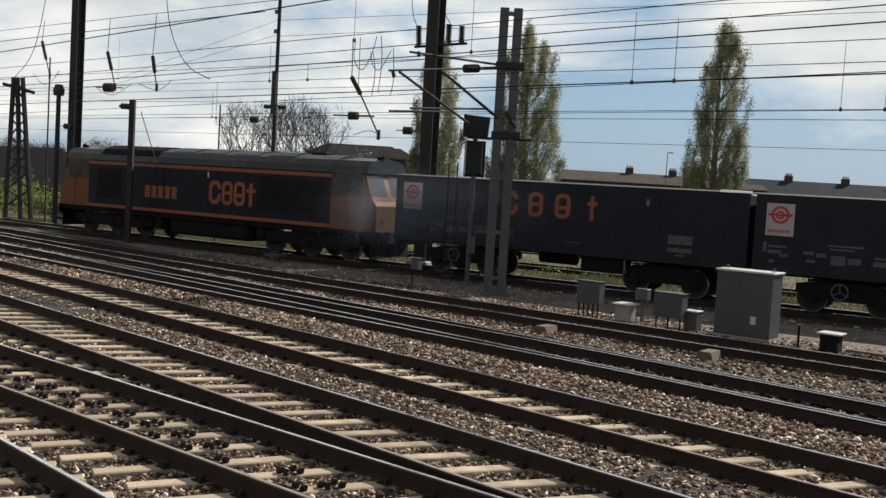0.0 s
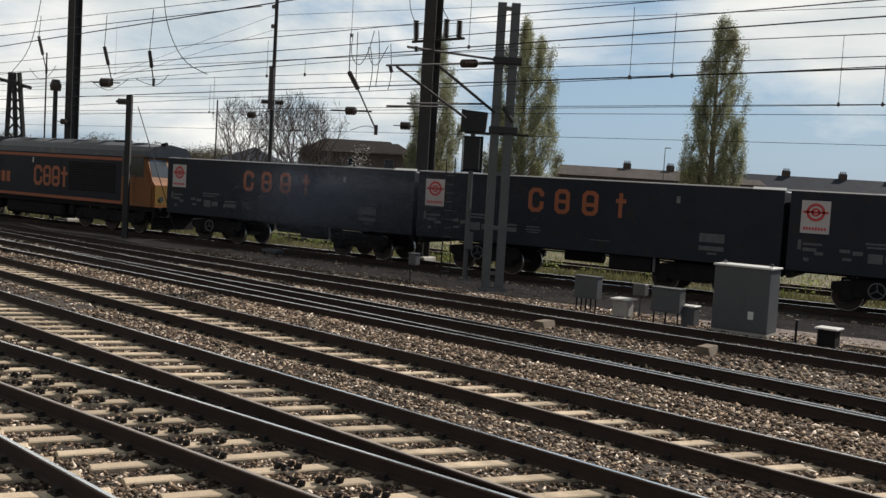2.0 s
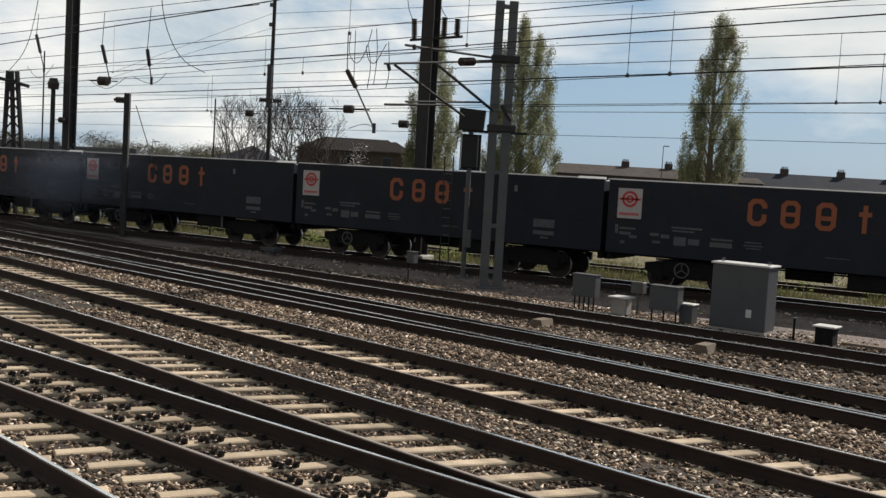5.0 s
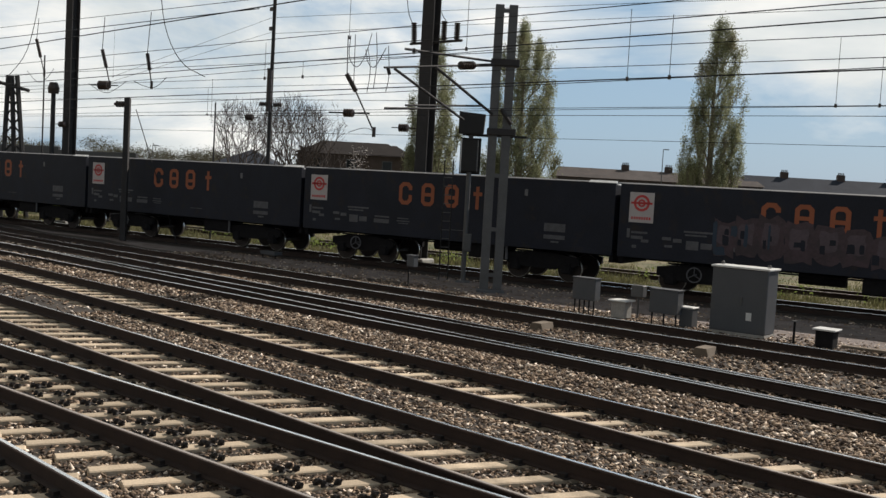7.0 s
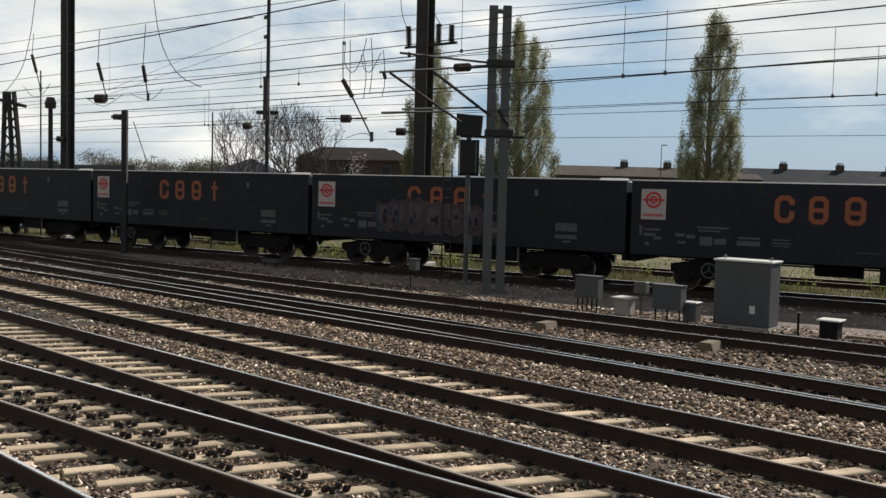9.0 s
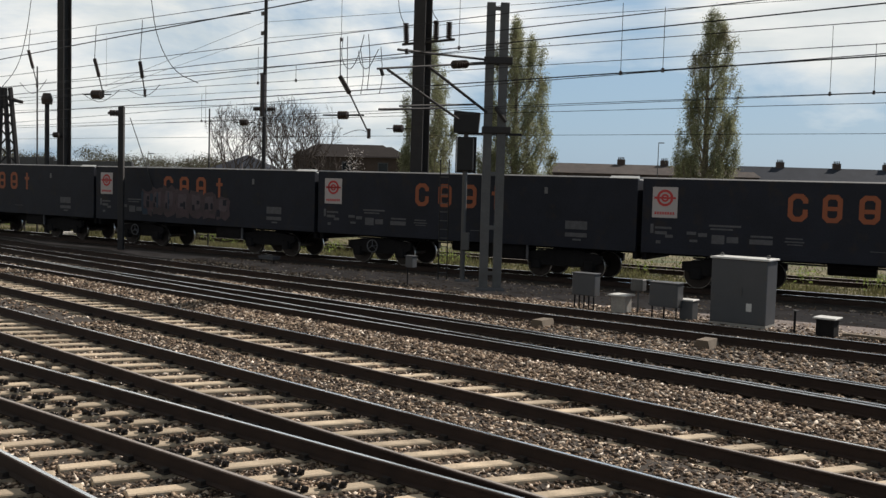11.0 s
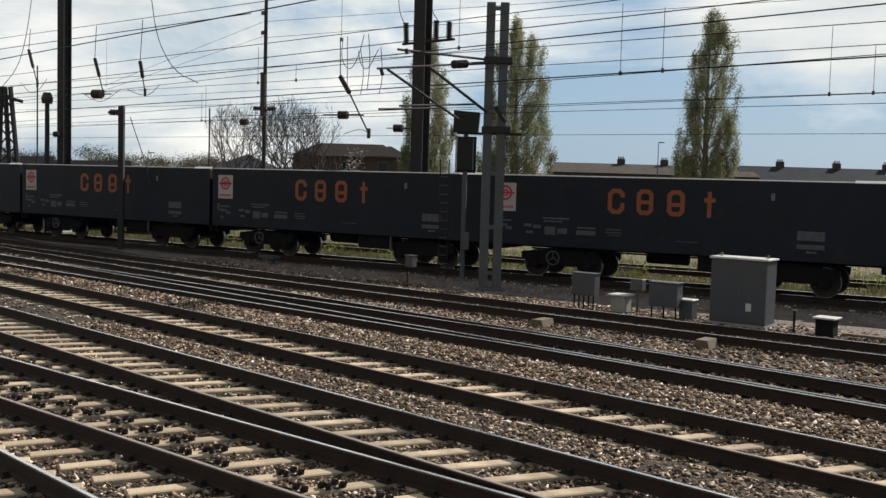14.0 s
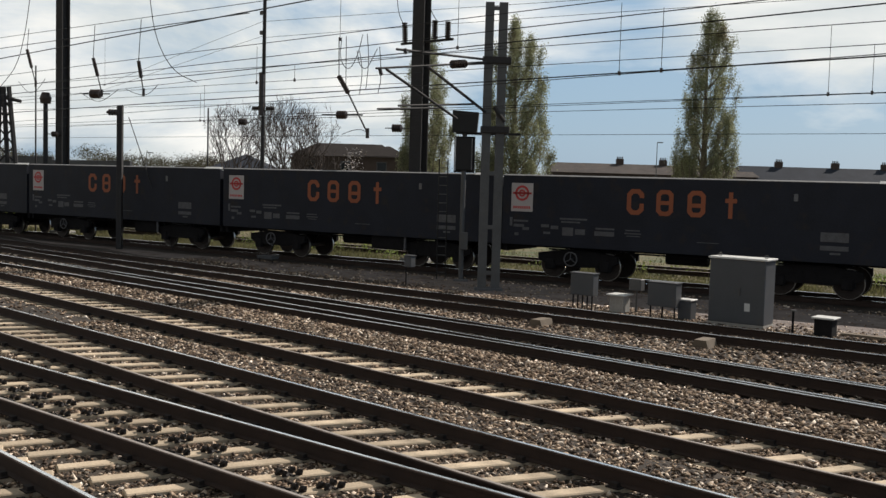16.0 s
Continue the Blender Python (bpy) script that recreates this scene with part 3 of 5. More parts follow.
def open_block(bm, x, z, w, h, t, y, d):
    """A hollow block with cut corners and a gap on its right side."""
    c = w * 0.26
    x1, z1 = x + w, z + h
    out = [(x1, z + h * 0.44), (x1, z + c), (x1 - c, z), (x + c, z), (x, z + c), (x, z1 - c), (x + c, z1), (x1 - c, z1), (x1, z1 - c), (x1, z + h * 0.66)]
    k = c * 0.55
    ins = [(x1 - t, z + h * 0.44), (x1 - t, z + t + k), (x1 - t - k, z + t), (x + t + k, z + t), (x + t, z + t + k), (x + t, z1 - t - k), (x + t + k, z1 - t), (x1 - t - k, z1 - t), (x1 - t, z1 - t - k), (x1 - t, z + h * 0.66)]
    V = [[bm.verts.new((p, yy, q)) for p, q in ring_] for yy in (y - d, y) for ring_ in (out, ins)]
    for i in range(9):
        j = i + 1
        for q in ((V[0][i], V[0][j], V[1][j], V[1][i]), (V[2][i], V[3][i], V[3][j], V[2][j]), (V[0][i], V[2][i], V[2][j], V[0][j]), (V[1][i], V[1][j], V[3][j], V[3][i])):
            bm.faces.new(q)
    for i in (0, 9):
        bm.faces.new((V[0][i], V[1][i], V[3][i], V[2][i]))
    bmesh.ops.recalc_face_normals(bm, faces=bm.faces[:])


def mark(parent, x, z, w, h, y, kind, material, name="mark"):
    """Plain orange shapes painted on the side: hollow blocks, and a stem with a crossbar."""
    t, d = w * 0.25, 0.006
    bm = bmesh.new()
    if kind == "stem":
        box(bm, x + w * 0.3, x + w * 0.66, y - d, y, z, z + h * 0.98)
        box(bm, x, x + w * 0.295, y - d, y, z + h * 0.58, z + h * 0.74)
        box(bm, x + w * 0.665, x + w, y - d, y, z + h * 0.58, z + h * 0.74)
    else:
        if kind == "open":
            open_block(bm, x, z, w, h, t, y, d)
        else:
            frame_block(bm, x, z, w, h, t, y, d)
        if kind == "barred":
            box(bm, x + t * 1.01, x + w - t * 1.01, y - d, y, z + h * 0.5 - t * 0.45, z + h * 0.5 + t * 0.45)
        elif kind == "legged":
            box(bm, x + t * 1.01, x + w - t * 1.01, y - d, y, z + h * 0.36, z + h * 0.36 + t * 0.9)
    return part(name, bm, material, parent)


def bogie(parent, cx, spacing, r, n_axles, length):
    bm = bmesh.new()
    for s in (-1, 1):
        y0, y1 = sorted((s * 0.98, s * 1.12))
        prof = [(cx - length / 2, 0.62), (cx - length / 2 + 0.25, 0.50), (cx - 0.45, 0.42), (cx + 0.45, 0.42), (cx + length / 2 - 0.25, 0.50), (cx + length / 2, 0.62), (cx + length / 2, 0.86), (cx + 0.5, 0.98), (cx - 0.5, 0.98), (cx - length / 2, 0.86)]
        prism(bm, prof, y0, y1, axis="y")
    box(bm, cx - 0.35, cx + 0.35, -1.0, 1.0, 0.55, 0.95)
    bg = part("bogie", bm, M_BLACK, parent, "black cast bogie frame")
    for i in range(n_axles):
        x = cx + (i - (n_axles - 1) / 2) * spacing
        for s in (-1, 1):
            bm = bmesh.new()
            box(bm, x - 0.17, x + 0.17, s * 1.05 - 0.13, s * 1.05 + 0.13, r - 0.16, r + 0.2, bevel=0.03)
            for q in (-0.15, 0.15):
                rod(bm, (x + q, s * 1.05, r - 0.1), (x + q, s * 1.05, r + 0.28), 0.075, n=10)
            part("axle_box", bm, M_BLACK, bg)
    for i in range(n_axles):
        wheelset(parent, cx + (i - (n_axles - 1) / 2) * spacing, r)


def buffers(parent, x, s, z=1.05):
    for y in (-0.87, 0.87):
        bm = bmesh.new()
        rod(bm, (x, y, z), (x + s * 0.16, y, z), 0.11, n=12)
        rod(bm, (x + s * 0.16, y, z), (x + s * 0.19, y, z), 0.23, n=18)
        part("buffer", bm, M_BLACK, parent)


def box_wagon(scrawled=False):
    """A bogie box wagon: its middle at 0, 13 m long, the side that is seen at -y."""
    label = "dark navy bogie box wagon with orange marks and sprayed graffiti" if scrawled else "dark navy bogie box wagon with orange marks and white plate"
    w = thing("box_wagon", label, "wagon", "wagons of the goods train")
    P = -5.85                                    # the white plate's middle
    h, y = 6.6, 1.43
    for s in (-1, 1):
        a, b = sorted((s * y, s * (y - 0.07)))
        part("side_wall", B(-h, h, a, b, 1.28, 3.50), M_NAVY, w)
        a, b = sorted((s * h, s * (h - 0.07)))
        part("end_wall", B(a, b, -y + 0.072, y - 0.072, 1.28, 3.44), M_NAVY, w)
    part("floor_plate", B(-h + 0.072, h - 0.072, -y + 0.072, y - 0.072, 1.28, 1.34), M_BLACK, w)
    for s in (-1, 1):                            # the rims fall a little to the outside; their colours hold the sun's glint
        rim = [(s * (y + 0.012), 3.50), (s * (y + 0.012), 3.515), (s * (y - 0.13), 3.555), (s * (y - 0.13), 3.50)]
        part("top_rim", prism(bmesh.new(), rim, -h - 0.01, h - 0.98), M_RIMDARK, w, "grey steel top rim, toned as if sunlit")
        cap = [(s * (y + 0.016), 3.50), (s * (y + 0.016), 3.515), (s * (y - 0.13), 3.585), (s * (y - 0.13), 3.50)]
        part("rim_cap", prism(bmesh.new(), cap, h - 0.978, h + 0.01), M_RIM, w, "pale end of the rim, coloured as sunlit")
    for s in (-1, 1):                            # end shelves, their sunlit brightness put into the pale colour
        a, b = sorted((s * (h + 0.012), s * (h - 0.42)))
        part("end_shelf", B(a, b, -y + 0.14, y - 0.14, 3.44, 3.475, bevel=0.008), M_RIM, w, "pale end shelf")
    part("sole_bar", B(-h, h, -y - 0.004, -y + 0.14, 1.10, 1.29, bevel=0.01), M_NAVY, w)
    part("sole_bar", B(-h, h, y - 0.14, y + 0.004, 1.10, 1.29, bevel=0.01), M_NAVY, w)
    part("centre_sill", B(-h + 0.1, h - 0.1, -0.35, 0.35, 0.98, 1.28), M_BLACK, w)
    for s in (-1, 1):
        part("headstock", B(min(s * h, s * (h - 0.15)), max(s * h, s * (h - 0.15)), -y + 0.15, y - 0.15, 0.85, 1.27, bevel=0.01), M_BLACK, w)
        buffers(w, s * h, s)
        part("coupler", rod(bmesh.new(), (s * h, 0, 0.95), (s * (h + 0.22), 0, 0.95), 0.08), M_BLACK, w)
    bogie(w, P + 2.0, 2.0, 0.46, 2, 2.9)
    bogie(w, -(P + 2.0), 2.0, 0.46, 2, 2.9)
    part("brake_box", B(P + 6.85, P + 8.35, -1.25, -0.35, 0.58, 1.12, bevel=0.04), M_BLACK, w, "black under-floor equipment box")
    part("air_tank", rod(bmesh.new(), (P + 4.9, -0.3, 0.86), (P + 6.3, -0.3, 0.86), 0.2, n=16), M_BLACK, w)
    part("brake_pipe", rod(bmesh.new(), (-5, -0.9, 0.98), (5, -0.9, 0.98), 0.03, n=6), M_BLACK, w)
    part("marker_post", B(P + 8.42, P + 8.50, -1.34, -1.28, 0.62, 1.10), M_PLATE, w, "pale grey bracket")
    # brake handwheel
    bm = ring(bmesh.new(), (P + 1.86, -1.36, 0.70), 0.25, 0.215, 0.035, n=28)
    for q in (90, 210, 330):
        rod(bm, (P + 1.86, -1.36, 0.70), (P + 1.86 + 0.23 * math.cos(radians(q)), -1.36, 0.70 + 0.23 * math.sin(radians(q))), 0.016, n=6)
    rod(bm, (P + 1.86, -1.40, 0.70), (P + 1.86, -1.12, 0.70), 0.03, n=8)
    part("handwheel", bm, M_PLATE, w, "grey brake handwheel")
    # plates and marks
    yf = -y - 0.002
    pl = part("plate", B(P - 0.415, P + 0.415, yf - 0.012, yf, 2.26, 3.25, bevel=0.004), M_WHITE, w, "white plate with a red ring and bar")
    bm = ring(bmesh.new(), (P, yf - 0.016, 2.90), 0.27, 0.19, 0.008, n=32)
    ring(bm, (P, yf - 0.016, 2.90), 0.13, 0.07, 0.008, n=24)
    box(bm, P - 0.36, P + 0.36, yf - 0.020, yf - 0.0125, 2.865, 2.935)
    part("ring_sign", bm, M_RED, pl, "red ring with a bar")
    bm = bmesh.new()
    for i in range(8):
        box(bm, P - 0.33 + i * 0.085, P - 0.275 + i * 0.085, yf - 0.018, yf - 0.0125, 2.36, 2.45)
    part("small_bars", bm, M_RED, pl, "row of small red bars")
    z0, hh = 2.31, 0.84
    g0 = P + 3.92 - 0.1
    for dx, ww, kind in ((0.0, 0.58, "open"), (1.0, 0.56, "barred"), (2.02, 0.58, "legged"), (3.22, 0.36, "stem")):
        mark(w, g0 + dx, z0, ww, hh, yf, kind, M_ORANGE)
    bars = ((-0.45, -0.35, 1.75, 2.05), (-0.3, 0.25, 1.9, 1.97), (-0.3, 0.1, 1.72, 1.82), (0.05, 0.3, 1.62, 1.72), (-0.25, -0.1, 1.42, 1.52),
            (0.75, 1.05, 1.75, 1.85), (1.12, 1.4, 1.7, 1.82), (0.85, 1.1, 1.52, 1.6), (1.45, 2.45, 2.04, 2.10), (1.5, 2.2, 1.94, 1.99),
            (1.55, 1.95, 1.5, 1.78), (2.02, 2.38, 1.55, 1.74), (2.72, 3.42, 1.55, 1.70), (2.75, 3.42, 1.76, 1.82), (3.8, 4.3, 1.76, 1.80), (3.78, 4.35, 1.66, 1.70), (3.85, 4.3, 1.58, 1.61),
            (6.2, 6.9, 1.50, 1.52), (9.92, 10.72, 1.74, 2.02), (9.92, 10.72, 1.48, 1.62), (10.2, 10.5, 1.36, 1.42))
    for a, b, c, d in bars:
        part("stencil", B(P + a, P + b, yf - 0.005, yf, c, d), M_PLATE, w)
    part("tag", B(P + 9.10, P + 9.22, yf - 0.008, yf, 2.92, 3.14), M_RIMDARK, w, "small pale tag")
    if scrawled:
        rng = random.Random(8)

        def puff(cx, cz, rx, rz, lift, material, label, n=14):
            """A flat rounded patch of paint with an uneven edge."""
            loop = []
            for i in range(n):
                an = 2 * math.pi * i / n
                q = rng.uniform(0.82, 1.1)
                loop.append((cx + rx * q * max(-0.86, min(0.86, math.cos(an) * 1.15)), max(1.33, cz + rz * q * max(-0.88, min(0.88, math.sin(an) * 1.2)))))
            return part("spray_patch", prism(bmesh.new(), loop, yf - lift - 0.0015, yf - lift, axis="y"), material, w, label)

        x = P + 2.75
        for k in range(7):                       # fat rounded shapes, each with a paler heart and dark strokes
            top = (2.55, 2.70, 2.78, 2.62, 2.58, 2.52, 2.40)[k]
            rx = rng.uniform(0.40, 0.52)
            cz = (1.33 + top) / 2
            puff(x, cz, rx, (top - 1.33) / 2 * 1.08, 0.008 + 0.0002 * k, M_GRAFF_PINK, "dull pink sprayed graffiti")
            puff(x - 0.03, cz + 0.12, rx * 0.6, (top - 1.33) * 0.28, 0.0115 + 0.0002 * k, M_GRAFF_PALE, "pale sprayed graffiti")
            for _ in range(2):
                a, c = x + rng.uniform(-0.3, 0.2), rng.uniform(1.55, 2.25)
                puff(a, c, rng.uniform(0.05, 0.16), rng.uniform(0.06, 0.2), 0.0145 + 0.0002 * k, M_NAVY, "dark sprayed stroke", 8)
            x += rx * 1.62
        for a, c, rx, rz in ((2.45, 2.05, 0.08, 0.5), (2.62, 1.55, 0.22, 0.16), (3.42, 2.1, 0.07, 0.42), (3.05, 2.2, 0.12, 0.2), (4.12, 2.05, 0.04, 0.45)):
            puff(P + a, c, rx, rz, 0.018, M_GRAFF_BLUE, "dull blue sprayed graffiti", 10)
    return w


def locomotive():
    """A six-axle diesel locomotive, 20.5 m long, its middle at 0."""
    lo = thing("diesel_locomotive", "navy diesel freight locomotive with orange cabs and stripes", "locomotive")
    y, ca = 1.335, 3.48
    x0, x1 = -7.9, 6.95                          # engine room between the cabs
    # sides
    part("body", prism(bmesh.new(), [(-y, 1.25), (y, 1.25), (y, ca), (-y, ca)], x0, x1), M_NAVY_LOCO, lo)
    roof = [(-y, ca), (-y + 0.10, ca + 0.26), (-y + 0.34, ca + 0.50), (-0.55, ca + 0.66), (0, ca + 0.70), (0.55, ca + 0.66), (y - 0.34, ca + 0.50), (y - 0.10, ca + 0.26), (y, ca)]
    part("roof", prism(bmesh.new(), roof, x0 - 0.0, x1 + 0.0), M_ROOF, lo, "weathered grey curved roof")
    for a, b, zz in ((-6.6, -5.9, 0.0), (-2.6, -1.2, 0.02), (-0.8, 0.6, 0.02), (1.2, 2.6, 0.02), (3.2, 4.6, 0.03)):
        bm = bmesh.new()
        prism(bm, [(p * 0.92, q + 0.035 + zz) for p, q in roof[1:-1]], a, b)
        part("roof_hatch", bm, M_ROOF, lo)
    part("roof_grille", prism(bmesh.new(), [(p * 1.0, q + 0.05) for p, q in roof[1:-1]], -7.2, -3.3), M_BLACK, lo, "black curved roof section with grilles")
    part("exhaust", B(4.9, 5.7, -0.25, 0.25, ca + 0.62, ca + 0.78, bevel=0.03), M_BLACK, lo, "sooty exhaust outlet")
    for z0, z1 in ((3.27, 3.41), (1.27, 1.41)):
        part("stripe", B(x0, x1, -y - 0.006, -y - 0.002, z0, z1), M_ORANGE, lo, "orange waist stripe")
    # side grilles and doors
    for a, b, c, d in ((-7.3, -5.6, 1.7, 3.1), (3.0, 6.5, 1.75, 3.15)):
        bm = bmesh.new()
        k = int((d - c) / 0.11)
        for i in range(k):
            z = c + (d - c) * i / k
            prism(bm, [(-y - 0.004, z), (-y - 0.03, z), (-y - 0.004, z + 0.08)], a, b)
        part("side_grille", bm, M_BLACK, lo, "black louvred grille")
    for xx in (-2.7, 0.6, 2.4):
        part("panel_seam", B(xx - 0.01, xx + 0.01, -y - 0.005, -y - 0.001, 1.45, 3.25), M_BLACK, lo)
    # marks
    for dx, ww, kind in ((0.2, 0.70, "open"), (0.98, 0.62, "barred"), (1.68, 0.64, "legged"), (2.42, 0.5, "stem")):
        mark(lo, dx - 0.02, 1.84, ww, 1.0, -y - 0.003, kind, M_ORANGE)
    for i in range(5):
        part("number_bar", B(-3.92 + i * 0.44, -3.60 + i * 0.44, -y - 0.008, -y - 0.002, 1.9, 2.44), M_ORANGE, lo, "plain orange block")
    part("tag", B(0.05, 0.13, -y - 0.010, -y - 0.002, 2.95, 3.2), M_LID, lo)
    # cabs at both ends
    for s, xa, xb in ((-1, x0, -10.1), (1, x1, 9.15)):
        cab = part("cab", bmesh.new(), M_CAB, lo, "orange cab with dark windows")
        bm = bmesh.new()
        side = [(xa, 1.25), (xb, 1.25), (xb, 2.25), (xb - s * 0.18, 2.42), (xb - s * 0.62, 3.52), (xa, 3.52)]
        prism(bm, side, -y, y, axis="y")
        bmesh.ops.bevel(bm, geom=[e for e in bm.edges if abs(e.verts[0].co.x - e.verts[1].co.x) < 0.7 and abs(e.verts[0].co.y - e.verts[1].co.y) < 0.01 and abs(e.verts[0].co.x - xa) > 0.1 and abs(e.verts[1].co.x - xa) > 0.1], offset=0.12, segments=3, affect="EDGES")
        bm.to_mesh(cab.data)
        bm.free()
        rf = [(-y + 0.02, 3.50), (-y + 0.12, 3.76), (-y + 0.36, 3.98), (0, 4.12), (y - 0.36, 3.98), (y - 0.12, 3.76), (y - 0.02, 3.50)]
        a, b = sorted((xa, xb - s * 0.45))
        part("cab_roof", prism(bmesh.new(), rf, a, b), M_ROOF, lo, "grey cab roof")
        # side window, door and windscreens
        a, b = sorted((xa + s * 0.004, xb - s * 0.66))
        part("cab_upper", B(a, b, -y - 0.008, -y - 0.001, 2.56, 3.5), M_CABTOP, cab, "grey upper cab side")
        a, b = sorted((xb - s * 0.72, xb - s * 1.62))
        part("side_window", B(a, b, -y - 0.014, -y + 0.02, 2.66, 3.42, bevel=0.01), M_GLASSDARK, cab, "dark cab side window")
        a, b = sorted((xa + s * 0.25, xa + s * 0.85))
        part("cab_door", B(a, b, -y - 0.010, -y - 0.001, 1.42, 2.53, bevel=0.003), M_CAB, cab, "orange cab door")
        part("handrail", rod(bmesh.new(), (xa + s * 0.98, -y - 0.06, 1.4), (xa + s * 0.98, -y - 0.06, 2.7), 0.018, n=6), M_CAB, cab)
        for yy in (-0.66, 0.66):
            bm = bmesh.new()
            w0 = 0.52
            sl = (xb - s * 0.62 - (xb - s * 0.18)) / 1.10
            z0, z1 = 2.62, 3.40
            f0 = xb - s * 0.18 + sl * (z0 - 2.42) + s * 0.012
            f1 = xb - s * 0.18 + sl * (z1 - 2.42) + s * 0.012
            v = [bm.verts.new(q) for q in ((f0, yy - w0, z0), (f0, yy + w0, z0), (f1, yy + w0 * 0.92, z1), (f1, yy - w0 * 0.92, z1), (f0 - s * 0.03, yy - w0, z0), (f0 - s * 0.03, yy + w0, z0), (f1 - s * 0.03, yy + w0 * 0.92, z1), (f1 - s * 0.03, yy - w0 * 0.92, z1))]
            for q in ((0, 1, 2, 3), (7, 6, 5, 4), (0, 4, 5, 1), (1, 5, 6, 2), (2, 6, 7, 3), (3, 7, 4, 0)):
                bm.faces.new([v[i] for i in q])
            bmesh.ops.recalc_face_normals(bm, faces=bm.faces[:])
            part("windscreen", bm, M_SCREEN, cab, "pale reflecting windscreen")
        a, b = sorted((xb + s * 0.006, xb + s * 0.0))
        part("warning_panel", B(a, b, -1.2, 1.2, 1.35, 2.2), M_YELLOW, cab, "yellow warning panel")
        for yy in (-0.85, 0.85):
            part("headlight", rod(bmesh.new(), (xb, yy, 1.62), (xb + s * 0.03, yy, 1.62), 0.12, n=14), M_SCREEN, cab)
        a, b = sorted((xb - s * 0.05, xb + s * 0.12))
        part("buffer_beam", B(a, b, -1.3, 1.3, 0.78, 1.24, bevel=0.02), M_BLACK, lo, "black buffer beam")
        buffers(lo, xb + s * 0.1, s)
        a, b = sorted((xb - s * 0.1, xb - s * 0.2))
        part("plough", B(a, b, -1.2, 1.2, 0.22, 0.8), M_BLACK, lo, "black snow plough")
        part("horn", rod(bmesh.new(), (xb - s * 0.75, -0.3, 4.12), (xb - s * 0.4, -0.3, 4.14), 0.05, 0.09, n=10), M_BLACK, cab)
    part("sole_bar", B(-10.0, 9.05, -1.25, 1.25, 1.02, 1.25, bevel=0.02), M_BLACK, lo, "black underframe")
    part("fuel_tank", B(-2.4, 2.4, -1.2, 1.2, 0.35, 1.02, bevel=0.12), M_BLACK, lo, "black fuel tank")
    for s in (-1, 1):
        bogie(lo, s * 6.0 - 0.35, 2.0, 0.53, 3, 5.4)
        part("sand_box", B(s * 3.1 - 0.2, s * 3.1 + 0.2, -1.2, -0.9, 0.5, 1.0, bevel=0.03), M_BLACK, lo)
    return lo


loco = locomotive()
first = box_wagon()
wagons = [first]
for k in range(1, 10):
    if k == 4:
        wagons.append(box_wagon(scrawled=True))
    else:
        wagons.append(copy_thing(first, pose(0, 0, 0)))

# ---- masts, signal and lineside boxes ----


def plate_mast(label, x, y, top, w=0.46, turn=0.0, base=-0.27):
    """A tall I-section stanchion."""
    m = thing("overhead_line_mast", label, "mast", "overhead line masts", m=pose(x, y, 0, 0, 0, turn))
    t = w / 2
    prof = [(-t, -t), (t, -t), (t, -t + 0.035), (0.02, -t + 0.035), (0.02, t - 0.035), (t, t - 0.035), (t, t), (-t, t), (-t, t - 0.035), (-0.02, t - 0.035), (-0.02, -t + 0.035), (-t, -t + 0.035)]
    part("post", prism(bmesh.new(), prof, base, top, axis="z"), M_MAST, m)
    part("footing", B(-0.5, 0.5, -0.5, 0.5, base - 0.2, base + 0.25, bevel=0.04), M_CONCRETE, m, "concrete footing")
    return m


mast_left = plate_mast("tall dark steel mast behind the freight line", -53.1, 24.65, 13.2, 0.52, 14)
mast_mid = plate_mast("tall dark steel mast carrying crossarms and insulators", -30.0, 29.3, 13.2, 0.56, 14)


def insulator(bm, a, b, r=0.07, sheds=9):
    """A ribbed rod from a to b."""
    a, b = Vector(a), Vector(b)
    pts, rad = [a], [r * 0.4]
    for i in range(sheds):
        for f, q in ((0.15, 0.45), (0.2, 1.0), (0.75, 0.85), (0.85, 0.45)):
            pts.append(a.lerp(b, (i + f) / sheds))
            rad.append(r * q)
    return tube(bm, pts + [b], rad + [r * 0.4], n=10)


def twin_mast():
    """Two channels side by side with batten plates, carrying a cantilever."""
    m = thing("twin_channel_mast", "grey steel twin-channel mast with bracket arm at the lineside", "mast", "overhead line masts", m=pose(-20.98, 23.77, 0, 0, 0, 44))
    for s in (-1, 1):
        c = s * 0.215
        w = 0.135
        prof = [(c - w, -0.15), (c + w, -0.15), (c + w, -0.125), (c - w + 0.02, -0.125), (c - w + 0.02, 0.125), (c + w, 0.125), (c + w, 0.15), (c - w, 0.15)]
        part("channel", prism(bmesh.new(), prof, -0.3, 8.86, axis="z"), M_GALV, m)
    for z in (0.3, 1.75, 3.45, 8.6):
        part("batten", B(-0.34, 0.34, -0.165, -0.152, z, z + 0.13), M_GALV, m)
    for z in (4.78, 6.95):
        part("clamp", B(-0.40, 0.50, -0.24, 0.2, z, z + 0.22, bevel=0.02), M_MAST, m, "dark clamp plate")
    part("base_plate", B(-0.45, 0.45, -0.3, 0.3, -0.26, -0.12, bevel=0.02), M_CONCRETE_DARK, m, "concrete base")
    part("stay", rod(bmesh.new(), (0.0, -0.2, 5.6), (0.35, -0.2, 5.15), 0.07, n=6), M_MAST, m)
    return m


mast_twin = twin_mast()


